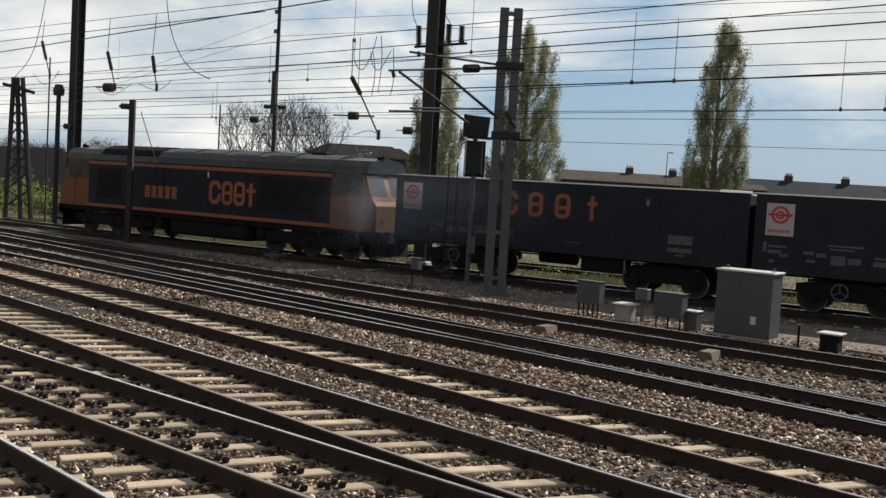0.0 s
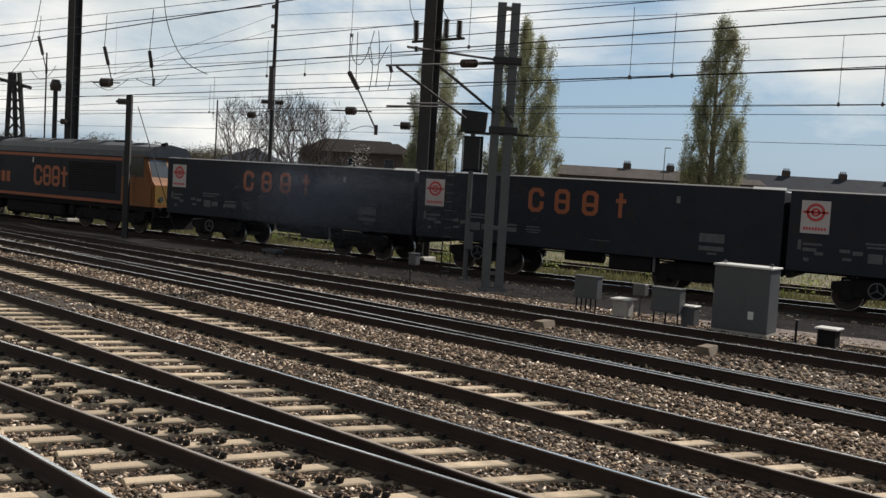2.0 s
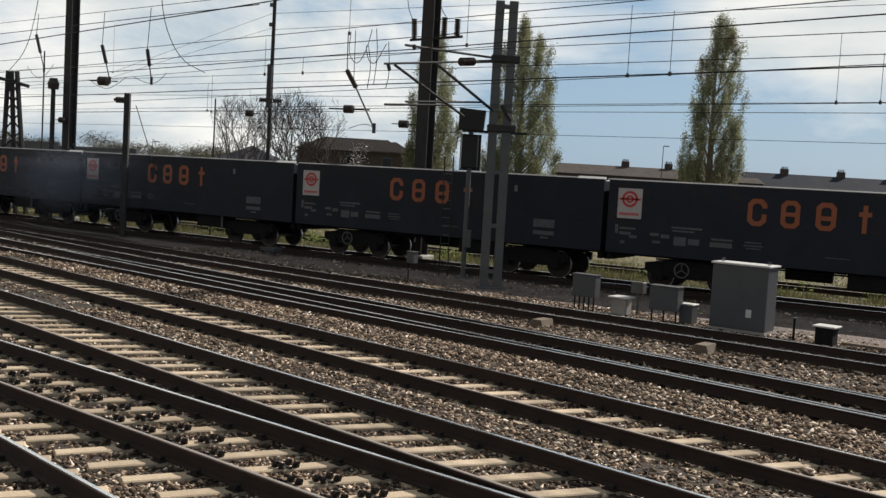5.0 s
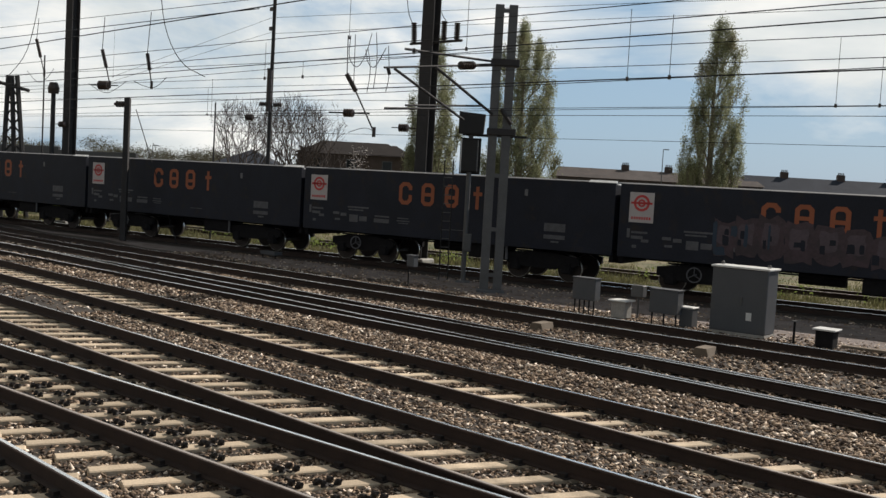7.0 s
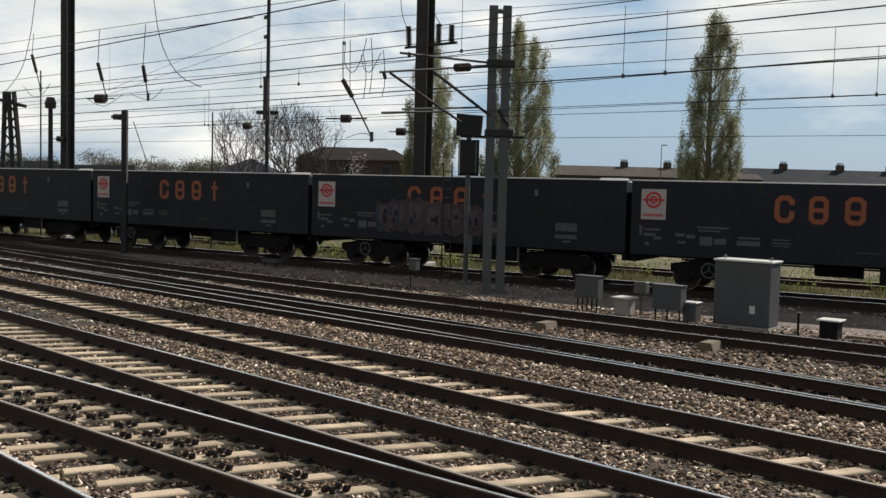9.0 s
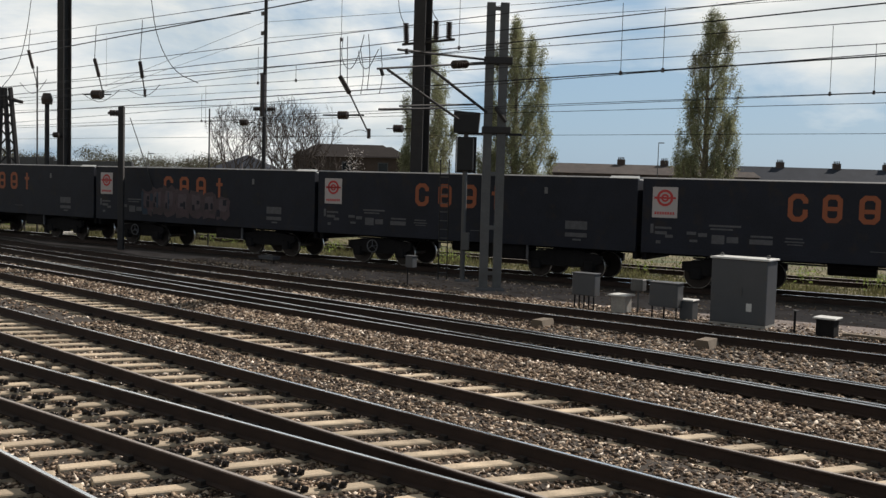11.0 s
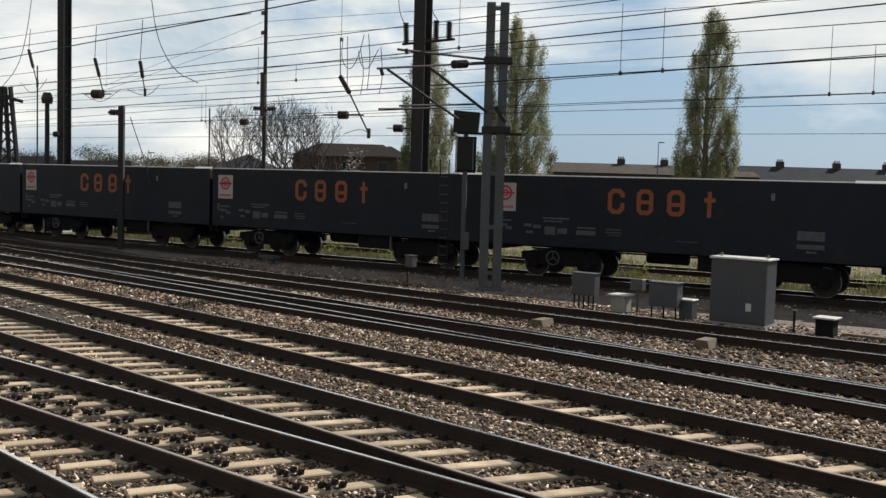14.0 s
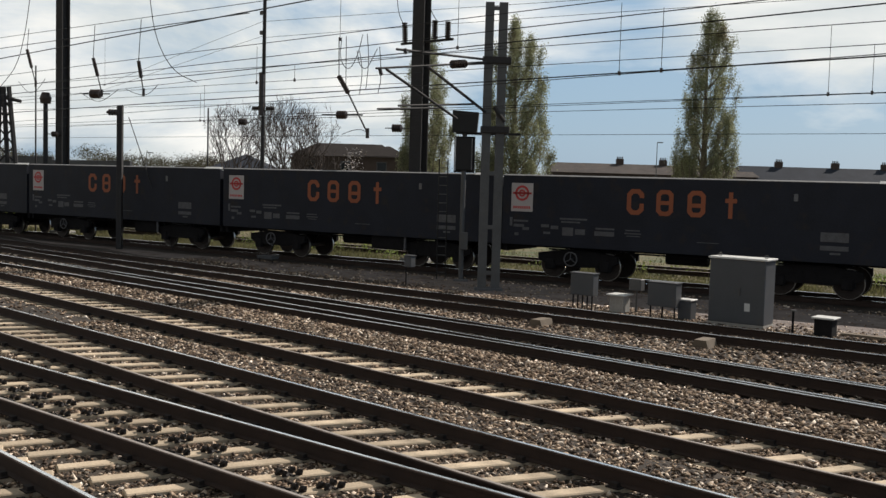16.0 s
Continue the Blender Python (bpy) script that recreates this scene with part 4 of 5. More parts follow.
def signal():
    """A colour-light signal seen from behind and beside, on its post."""
    s = thing("signal_post", "grey signal post with black signal head and hood", "signal", m=pose(-23.46, 25.12, 0, 0, 0, 40))
    part("post", rod(bmesh.new(), (0, 0, -0.3), (0, 0, 4.9), 0.085, n=12), M_GALV, s)
    part("head", B(-0.28, 0.27, -0.16, 0.16, 3.62, 4.76, bevel=0.03), M_SIGNAL, s, "black signal head")
    part("backboard", B(-0.36, 0.36, 0.17, 0.2, 3.55, 4.8), M_SIGNAL, s)
    bm = prism(bmesh.new(), [(-0.42, 4.92), (0.42, 4.92), (0.47, 5.6), (-0.42, 5.66)], -0.3, 0.3, axis="y")
    part("route_box", bm, M_SIGNAL, s, "black route indicator box")
    part("bracket", B(-0.3, 1.9, -0.05, 0.05, 4.86, 4.94), M_SIGNAL, s)
    part("conduit", rod(bmesh.new(), (-0.3, -0.18, 3.6), (-0.3, -0.18, 4.75), 0.018, n=6), M_RIM, s)
    part("phone_box", B(-0.05, 0.22, -0.3, -0.06, 0.9, 1.5, bevel=0.02), M_GALV, s, "small grey box")
    part("footing", B(-0.25, 0.25, -0.25, 0.25, -0.3, -0.14, bevel=0.03), M_CONCRETE_DARK, s)
    lad = part("ladder", bmesh.new(), M_SIGNAL, s, "black steel ladder with worn rungs")
    bm = bmesh.new()
    for x in (-0.86, -0.56):
        rod(bm, (x, 0.32, -0.25), (x, 0.12, 4.0), 0.022, n=6)
    bm.to_mesh(lad.data)
    bm.free()
    for i in range(13):
        f = (i + 1) / 14
        yy, z = 0.32 - 0.2 * f, -0.25 + 4.25 * f
        part("rung", rod(bmesh.new(), (-0.86, yy, z), (-0.56, yy, z), 0.014, n=6), M_GALV, lad)
    return s


signal()


def relay_cabinet():
    c = thing("relay_cabinet", "tall plain grey steel relay cabinet with pale sunlit lid", "cabinet", m=pose(-12.05, 23.38, -0.2, 0, 0, 7))
    part("body", B(-0.72, 0.72, -0.36, 0.36, 0.05, 1.66, bevel=0.02), M_CABINET, c)
    # the sun on the cabinet's top is put into the lid's pale colour
    part("lid", B(-0.76, 0.76, -0.40, 0.40, 1.66, 1.71, bevel=0.01), M_LID, c, "pale sunlit lid")
    part("plinth", B(-0.725, 0.725, -0.365, 0.365, -0.14, 0.05), M_CONCRETE, c)
    part("door_seam", B(-0.004, 0.004, -0.362, -0.359, 0.1, 1.6), M_CABINET, c)
    part("handle", B(0.06, 0.10, -0.385, -0.36, 0.75, 0.95), M_GALV, c)
    part("label_plate", B(0.22, 0.36, -0.366, -0.36, 0.38, 0.58), M_LID, c)
    for x in (-0.6, 0.6):
        part("lifting_eye", ring(bmesh.new(), (x, 0, 1.75), 0.05, 0.03, 0.02, n=10), M_GALV, c)
    return c


relay_cabinet()


def leg_box(label, x, y, w, d, z0, z1, legs, turn=6, material=None):
    b = thing("location_box", label, "equipment box", "lineside equipment boxes", m=pose(x, y, -0.2, 0, 0, turn))
    part("case", B(-w / 2, w / 2, -d / 2, d / 2, z0, z1, bevel=0.015), material or M_CABINET, b)
    part("lid", B(-w / 2 - 0.02, w / 2 + 0.02, -d / 2 - 0.02, d / 2 + 0.02, z1, z1 + 0.025), M_CABINET, b)
    for i in range(legs):
        lx = -w / 2 + 0.06 + (w - 0.12) * i / max(1, legs - 1)
        part("leg", rod(bmesh.new(), (lx, -d / 4, -0.1), (lx, -d / 4, z0 + 0.01), 0.022, n=6), M_BLACK, b)
    return b


leg_box("grey steel equipment box standing on thin legs", -16.3, 22.5, 0.72, 0.3, 0.38, 0.98, 5)
leg_box("grey steel equipment box on two legs", -13.9, 22.75, 0.80, 0.35, 0.30, 0.92, 3)


def stub(label, x, y, w, h, lid=0.0, material=None):
    b = thing("junction_box", label, "equipment box", "lineside equipment boxes", m=pose(x, y, -0.22, 0, 0, 6))
    part("case", B(-w / 2, w / 2, -w / 2, w / 2, 0, h, bevel=0.02), material or M_CABINET, b)
    part("lid", B(-w / 2 - lid, w / 2 + lid, -w / 2 - lid, w / 2 + lid, h, h + 0.04, bevel=0.01), M_LID, b, "pale lid")
    return b


stub("low grey concrete box with a wide pale lid", -15.35, 22.85, 0.42, 0.46, 0.07, M_CONCRETE)
stub("low grey box with white lid beside the cabinet", -13.42, 23.1, 0.36, 0.5, 0.02)
stub("low dark box with pale lid and painted bars", -9.83, 23.34, 0.42, 0.42, 0.06, M_BLACK)
leg_box("small grey box on a thin post at the track edge", -23.2, 22.4, 0.30, 0.24, 0.62, 0.98, 1)
leg_box("low flat grey box beside the track", -32.6, 23.6, 0.85, 0.4, 0.16, 0.26, 2)


def post_box():
    b = thing("pedestal_box", "small pale grey box on a short post", "equipment box", "lineside equipment boxes", m=pose(-15.05, 23.2, -0.22, 0, 0, 6))
    part("pole", rod(bmesh.new(), (0, 0, 0), (0, 0, 0.62), 0.03), M_GALV, b)
    part("case", B(-0.18, 0.18, -0.12, 0.12, 0.6, 0.92, bevel=0.015), M_GALV, b)
    return b


post_box()
pk = thing("marker_stake", "short dark stake beside the cabinet", "stake", m=pose(-10.6, 23.25, -0.22))
part("stem", rod(bmesh.new(), (0, 0, 0), (0, 0, 0.52), 0.03, n=8), M_BLACK, pk)
part("cap", B(-0.06, 0.06, -0.05, 0.05, 0.52, 0.55), M_GALV, pk)


def small_post(label, x, y, top, w, arm):
    p = thing("lineside_post", label, "post", "lineside posts", m=pose(x, y, 0, 0, 0, 44))
    part("post", B(-w / 2, w / 2, -w / 2, w / 2, -0.3, top, bevel=0.01), M_MAST, p)
    bm = bmesh.new()
    for i in range(4):
        rod(bm, (-arm + i * 0.13, 0, top - 0.3), (-arm + i * 0.13 + 0.08, 0, top - 0.3), 0.14, n=10)
    rod(bm, (-arm - 0.1, 0, top - 0.3), (0, 0, top - 0.3), 0.06, n=8)
    part("insulator", bm, M_INSUL, p)
    return p


small_post("dark steel post with an insulator beside the freight line", -41.5, 21.9, 6.2, 0.24, 0.5)

# ---- trees ----


def leaf_cloud(name, centres, per, spread, size, material, parent, seed, label=""):
    """Clumps of small bent leaves about the given centres."""
    rng = np.random.default_rng(seed)
    c = np.repeat(np.asarray(centres, float), per, axis=0)
    c = c + rng.normal(0, 1, c.shape) * np.asarray(spread)
    n = len(c)
    a = rng.normal(0, 1, (n, 3))
    a /= np.linalg.norm(a, axis=1)[:, None]
    b = np.cross(a, rng.normal(0, 1, (n, 3)))
    b /= np.linalg.norm(b, axis=1)[:, None]
    s = size * rng.uniform(0.5, 1.3, n)[:, None]
    V = np.stack([c - a * s, c + b * s * 0.55, c + a * s, c - b * s * 0.55], 1).reshape(-1, 3)
    F = np.arange(4 * n).reshape(-1, 4)
    ob = sheet(name, V, F, material)
    ob.parent = parent
    if label:
        ob["label"] = label
    return ob


def poplar(label, x, y, top, width, seed, limbs=64, fill=30, lean=0.6):
    """A Lombardy poplar: steep limbs, each a narrow plume of young leaves, gaps between them, tapering to a ragged tip."""
    rng = random.Random(seed)
    t = thing("poplar_tree", label, "tree", "poplar trees", m=pose(x, y, -0.26))
    bm = tube(bmesh.new(), [(0, 0, 0), (0.1, 0, top * 0.3), (-0.05, 0.1, top * 0.6), (0.05, 0, top * 0.93)], [0.42, 0.3, 0.16, 0.04], n=8)
    cs = []

    def half(f):
        """The crown's half width at a share f of its height."""
        return width / 2 * float(np.interp(f, [0.05, 0.2, 0.35, 0.6, 0.8, 0.92, 1.0], [0.80, 0.98, 1.0, 0.88, 0.68, 0.44, 0.10]))

    for i in range(limbs):
        ft = 0.30 + 0.70 * ((i + rng.random()) / limbs) ** 0.85
        if i % 3 == 0:
            ft = rng.uniform(0.22, 0.6)
        an = i * 2.39996 + rng.uniform(-0.4, 0.4)
        d = Vector((math.cos(an), math.sin(an), 0))
        tip = d * half(ft) * rng.uniform(0.55, 1.0) + Vector((0, 0, top * ft))
        ln = rng.uniform(0.26, 0.42) * top * (1.1 - 0.55 * ft)
        z0 = max(1.2, top * ft - ln)
        rm = Vector((tip.x, tip.y, 0)).length
        pts = [Vector((0, 0, z0 - 0.25)), d * rm * 0.62 + Vector((0, 0, z0 + ln * 0.25)), d * rm * 0.95 + Vector((0, 0, z0 + ln * 0.6)), tip]
        for p in pts:                               # the crown leans a little with height
            p += Vector((0.71, 0.71, 0)) * lean * (p.z / top * 2 - 0.8)
        r = 0.10 * (1.15 - ft * 0.7)
        tube(bm, pts, [r, r * 0.75, r * 0.5, 0.012], n=4)
        for j in range(fill):
            u = (0.5 + 2.49 * rng.random() ** 0.8)
            k = int(u)
            q = pts[k].lerp(pts[k + 1], u - k)
            fat = 0.14 + 0.13 * math.sin(math.pi * min(1, u / 3))
            e = q + Vector((rng.gauss(0, fat), rng.gauss(0, fat), rng.uniform(0.1, 0.9) if u < 2.6 else rng.uniform(0, 0.4)))
            if j % 2:
                rod(bm, q, e, 0.016, 0.006, n=3, caps=False)
            cs.append(tuple(e))
    part("trunk", bm, M_BARK, t, "grey-brown trunk with steep limbs")
    leaf_cloud("crown", cs, 42, (0.15, 0.15, 0.36), 0.072, M_LEAF, t, seed, "narrow crown of young olive leaves in upright plumes")
    return t


poplar("tall narrow poplar with young olive leaves", -48.75, 85.6, 20.4, 6.8, 21)
poplar("broad poplar with thin young leaves behind the mast", -58.65, 69.25, 18.3, 7.6, 22, 68, 30, 0.2)
poplar("narrow poplar with thin pale leaves", -67.8, 67.1, 16.9, 6.0, 23, 54, 24, 0.1)


def bare_tree(label, x, y, top, wide, seed, stems=3):
    """A leafless tree: upright limbs from a low fork, forking into ever finer twigs within a rounded crown."""
    rng = random.Random(seed)
    t = thing("bare_tree", label, "tree", "bare trees", m=pose(x, y, -0.26))
    bm = bmesh.new()
    heart = Vector((0, 0, top * 0.55))

    def beyond(q):
        return (q.x ** 2 + q.y ** 2) / (wide / 2) ** 2 + ((q.z - top * 0.55) / (top * 0.45)) ** 2 > 0.86

    def grow(p, d, ln, r, depth):
        bend = (d + Vector((rng.gauss(0, 0.12), rng.gauss(0, 0.12), 0.10))).normalized()
        if beyond(p + d * ln):                      # twigs at the crown's edge stay short and turn in
            ln *= 0.55
            bend = (bend + (heart - p).normalized() * 0.25).normalized()
        q = p + d * ln * 0.5
        e = q + bend * ln * 0.5
        sides = 5 if r > 0.05 else 3
        rod(bm, p, q, max(r, 0.012), max(r * 0.88, 0.011), n=sides, caps=False)
        rod(bm, q, e, max(r * 0.88, 0.011), max(r * 0.76, 0.010), n=sides, caps=False)
        if depth >= 7:
            return
        spin = rng.uniform(0, 2 * math.pi)
        n = 3 if rng.random() < 0.42 else 2
        u = bend.orthogonal().normalized()
        v = bend.cross(u)
        for k in range(n):
            an = spin + 2 * math.pi * k / n + rng.uniform(-0.5, 0.5)
            wide_open = radians(rng.uniform(10, 42))
            nd = bend * math.cos(wide_open) + (u * math.cos(an) + v * math.sin(an)) * math.sin(wide_open)
            grow(e, (nd + Vector((0, 0, 0.05))).normalized(), ln * rng.uniform(0.70, 0.92), r * rng.uniform(0.58, 0.76), depth + 1)

    for k in range(stems):
        an = 2 * math.pi * k / stems + rng.uniform(-0.4, 0.4)
        d = Vector((math.cos(an) * 0.30, math.sin(an) * 0.30, 1)).normalized()
        grow(Vector((math.cos(an) * 0.2, math.sin(an) * 0.2, 0)), d, top * 0.20, 0.12, 0)
    part("crown", bm, M_TWIG, t, "bare grey-brown branches and fine twigs")
    return t


bare_tree("leafless round-headed tree with fine twigs", -67.45, 45.7, 10.9, 5.0, 31, 4)
bare_tree("leafless spreading tree with several upright limbs", -65.05, 48.7, 11.3, 5.6, 32, 5)
bare_tree("small leafless tree beside the houses", -63.6, 50.6, 10.6, 4.4, 33, 3)

# ---- houses and far things ----


def house(label, x, y, w, d, eaves, ridge, turn, hip=2.2, material=None):
    h = thing("house", label, "house", "houses beyond the railway", m=pose(x, y, -0.26, 0, 0, turn))
    part("wall", B(-w / 2, w / 2, -d / 2, d / 2, 0, eaves), M_BRICKWALL, h, "brown brick walls")
    bm = bmesh.new()
    e = 0.35
    v = [bm.verts.new(p) for p in ((-w / 2 - e, -d / 2 - e, eaves), (w / 2 + e, -d / 2 - e, eaves), (w / 2 + e, d / 2 + e, eaves), (-w / 2 - e, d / 2 + e, eaves), (-w / 2 + hip, 0, ridge), (w / 2 - hip, 0, ridge))]
    for q in ((0, 1, 5, 4), (1, 2, 5), (2, 3, 4, 5), (3, 0, 4), (3, 2, 1, 0)):
        bm.faces.new([v[i] for i in q])
    part("roof", bm, material or M_TILE, h, "tiled pitched roof")
    n = max(2, int(w / 3))
    for i in range(n):
        wx = -w / 2 + w * (i + 0.5) / n
        wi = part("window", B(wx - 0.55, wx + 0.55, -d / 2 - 0.03, -d / 2 + 0.02, eaves - 1.7, eaves - 0.5), M_CABINET, h, "grey window frame")
        part("pane", B(wx - 0.45, wx + 0.45, -d / 2 - 0.04, -d / 2 - 0.028, eaves - 1.6, eaves - 0.6), M_GLASSDARK, wi)
    return h


house("low brown brick house with hipped dark roof", -84.6, 72.0, 11.5, 8, 6.0, 7.5, 44, 2.2, M_HOUSE_TILE)
house("small brick house with pitched roof", -80.9, 74.4, 4.0, 6, 6.1, 7.3, 44, 1.8, M_HOUSE_TILE)
house("low dark house behind the bare trees", -92, 63.5, 6, 7, 4.4, 6.0, 44, 2.9, M_SLATE)


def terrace(x, y, w, turn, eaves, ridge, chimneys, material, label):
    h = house(label, x, y, w, 8, eaves, ridge, turn, 0.4, material)
    for cx in chimneys:
        c = part("chimney", B(cx - 0.55, cx + 0.55, -0.35, 0.35, ridge - 0.7, ridge + 0.75, bevel=0.03), M_BRICKWALL, h, "brick chimney stack")
        bm = bmesh.new()
        for i in range(4):
            rod(bm, (cx - 0.38 + i * 0.25, 0, ridge + 0.75), (cx - 0.38 + i * 0.25, 0, ridge + 1.1), 0.09, 0.07, n=8)
        part("chimney_pots", bm, M_TILE, c)
    return h


terrace(-82.6, 129.4, 30, 44, 5.6, 7.1, (-4.5, 2.0, 8.0), M_TILE, "long terrace with brown tiled roof and chimneys")
terrace(-63.5, 147.5, 27, 44, 5.0, 7.35, (-7.0, 1.5, 9.0), M_SLATE, "long terrace with grey slate roof and chimneys")
terrace(-45.0, 165.0, 24, 44, 5.0, 7.4, (-8.0, 1.0, 9.0), M_SLATE, "long terrace with grey slate roof and chimneys")


def street_lamp(label, x, y, top):
    s = thing("street_lamp", label, "street lamp", "street lamps", m=pose(x, y, -0.26, 0, 0, 44))
    part("column", rod(bmesh.new(), (0, 0, 0), (0, 0, top), 0.09, 0.05), M_GALV, s)
    part("lantern", B(0.0, 0.8, -0.1, 0.1, top - 0.05, top + 0.08, bevel=0.02), M_GALV, s)
    return s


street_lamp("thin grey street lamp before the terrace", -76.5, 121.6, 10.0)
street_lamp("thin grey street lamp beyond the hedge", -118, 66, 6.3)


def bushes(name, label, centres, per, spread, size, seed):
    ob = leaf_cloud(name, centres, per, spread, size, M_BUSH, None, seed)
    return tagged(ob, label, "bushes", kind="stuff")


_r = random.Random(4)
bushes("far_hedge", "far line of dull brown and green trees and hedges", [(-170 + i * 0.62 + _r.uniform(-3, 3), 46 + i * 0.5 + _r.uniform(-4, 4), _r.uniform(0.5, 1.0) * (6.2 - min(0.7, i * 0.03) + 0.5 * math.sin(i * 0.31) + 0.4 * math.sin(i * 0.83 + 1))) for i in range(112)], 1100, (1.1, 1.1, 0.5), 0.11, 41)
fresh = leaf_cloud("lineside_bush", [(-66 + _r.uniform(-6, 3), 25.0 + _r.uniform(-2, 5), _r.uniform(0, 1.5)) for i in range(46)], 60, (0.5, 0.5, 0.4), 0.12, M_GREEN, None, 42)
tagged(fresh, "bright green bushes beside the freight line", "bushes", kind="stuff")
weeds = leaf_cloud("weeds", [(x, line_train(x) + _r.uniform(3.2, 9), _r.uniform(-0.1, 0.25)) for x in [_r.uniform(-45, 2) for _ in range(70)]], 40, (0.25, 0.25, 0.12), 0.06, M_GREEN, None, 43)
tagged(weeds, "low green weeds in the dry grass", "weeds", kind="stuff")
blossom = leaf_cloud("blossom_bush", [(-76.5 + _r.uniform(-1, 1), 65.5 + _r.uniform(-1, 1), _r.uniform(3.0, 6.0)) for _ in range(14)], 30, (0.35, 0.35, 0.45), 0.09, M_WHITE, None, 44)
tagged(blossom, "pale blossoming bush before the brick house", "bush")


def grass_tufts(n, seed):
    rng = np.random.default_rng(seed)
    x = rng.uniform(-60, 6, n)
    y = line_train(x) + 3.0 + rng.exponential(4.5, n)
    a = rng.uniform(0, 2 * np.pi, n)
    h = rng.uniform(0.06, 0.28, n) * (0.6 + 0.8 * (np.sin(x * 0.9) * np.sin(y * 0.7 + 1) > 0.2))
    w = rng.uniform(0.012, 0.03, n)
    lx, ly = rng.normal(0, 0.08, n), rng.normal(0, 0.08, n)
    z = np.full(n, -0.27)
    V = np.stack([np.stack([x - np.cos(a) * w, y - np.sin(a) * w, z], -1), np.stack([x + np.cos(a) * w, y + np.sin(a) * w, z], -1), np.stack([x + lx, y + ly, z + h], -1)], 1).reshape(-1, 3)
    return tagged(sheet("grass", V, np.arange(3 * n).reshape(-1, 3), M_GRASS), "rough dry grass beyond the freight line", "grass", kind="stuff")


grass_tufts(60000, 6)

bw = thing("boundary_wall", "long dark boundary wall behind the freight line", "wall", kind="structure")
for i in range(6):
    a, b = Vector((-108 + 9 * i, 27.2 + 1.38 * i, 0)), Vector((-99 + 9 * i, 27.2 + 1.38 * (i + 1), 0))
    o = part("panel", B(0, (b - a).length - 0.02, -0.1, 0.1, 0, (4.9, 4.85, 4.75, 4.6, 4.35, 3.9)[i], bevel=0.01), M_CONCRETE_DARK, bw)
    o.matrix_basis = pose(a.x, a.y, -0.27, 0, 0, math.degrees(math.atan2(b.y - a.y, b.x - a.x)))


def exhaust_haze():
    """Thin blue-grey exhaust drifting past the side of the train: a cloud of specks."""
    rng = np.random.default_rng(77)
    n = 300000
    c = np.concatenate([rng.normal(0, 1, (n // 2, 3)) * (1.5, 0.3, 0.65) + (0, 0, 1.9), rng.normal(0, 1, (n // 2, 3)) * (2.6, 0.3, 0.6) + (1.8, 0, 2.3)])
    a = rng.normal(0, 1, (n, 3))
    b = np.cross(a, rng.normal(0, 1, (n, 3)))
    a *= 0.0060 / np.linalg.norm(a, axis=1)[:, None]
    b *= 0.0060 / np.linalg.norm(b, axis=1)[:, None]
    V = np.stack([c - a, c + b, c + a], 1).reshape(-1, 3)
    o = sheet("exhaust_smoke", V, np.arange(3 * n).reshape(-1, 3), M_SMOKE)
    return tagged(o, "thin blue-grey exhaust smoke drifting beside the train", "smoke", kind="stuff")


smoke = exhaust_haze()

for sx, sy in ((-15.0, 18.95), (-10.85, 19.45)):
    st = thing("sleeper_end", "pale weathered sleeper end beside the siding rail", "sleeper", "sleeper ends", m=pose(sx, sy, 0, 0, 0, 8))
    part("block", prism(bmesh.new(), [(-0.2, -0.24), (0.2, -0.24), (0.14, -0.06), (-0.12, -0.06)], -0.25, 0.3, axis="y"), M_TIMBER_PALE, st)
pl = thing("timber_plank", "weathered timber plank lying on the ballast", "plank", m=pose(-8.6, 23.6, -0.14, 0, 2, 22))
part("board", B(-0.9, 0.9, -0.11, 0.11, -0.03, 0.03, bevel=0.008), M_TIMBER_PALE, pl)

# ---- overhead line ----


def ABOVE_NEAR(x):
    return 8.64


def ABOVE_SECOND(x):
    return 11.85


def ABOVE_POINTS(x):
    return 16.1


def ABOVE_SIDING(x):
    return line_e(x) + 0.75


def ABOVE_FREIGHT(x):
    return line_train(x) + 0.75


def BEHIND_FREIGHT(x):
    return line_train(x) + 3.4


def wire(line, x0, z0, x1, z1, r, sag=0.0):
    bm = bmesh.new()
    n = 12
    pts = []
    for i in range(n + 1):
        f = i / n
        x = x0 + (x1 - x0) * f
        pts.append((x, line(x), z0 + (z1 - z0) * f - sag * 4 * f * (1 - f)))
    tube(bm, pts, r * 0.6, n=5)
    return tagged(part("overhead_wire", bm, M_WIRE), "thin dark overhead line wire above the tracks", "wire", "overhead wires")


def dropper(line, x, z0, z1):
    d = thing("dropper_wire", "thin vertical dropper between overhead wires", "wire", "dropper wires", m=pose(x, line(x), z1))
    part("strand", rod(bmesh.new(), (0, 0, 0), (0, 0, z0 - z1), 0.006, n=4), M_WIRE, d)
    part("clip", B(-0.022, 0.022, -0.02, 0.02, -0.04, 0.04), M_INSUL, d)
    return d


def cable(name, pts, r):
    """A hanging cable through a few bends, rounded."""
    p = [Vector(q) for q in pts]
    if len(p) > 2:
        for _ in range(2):
            q = [p[0]]
            for a, b in zip(p, p[1:]):
                q += [a.lerp(b, 0.25), a.lerp(b, 0.75)]
            p = q + [p[-1]]
    bm = bmesh.new()
    tube(bm, p, r * 0.8, n=5)
    return tagged(part(name, bm, M_WIRE), "looping dark jumper cable on the overhead line", "cable", "jumper cables")


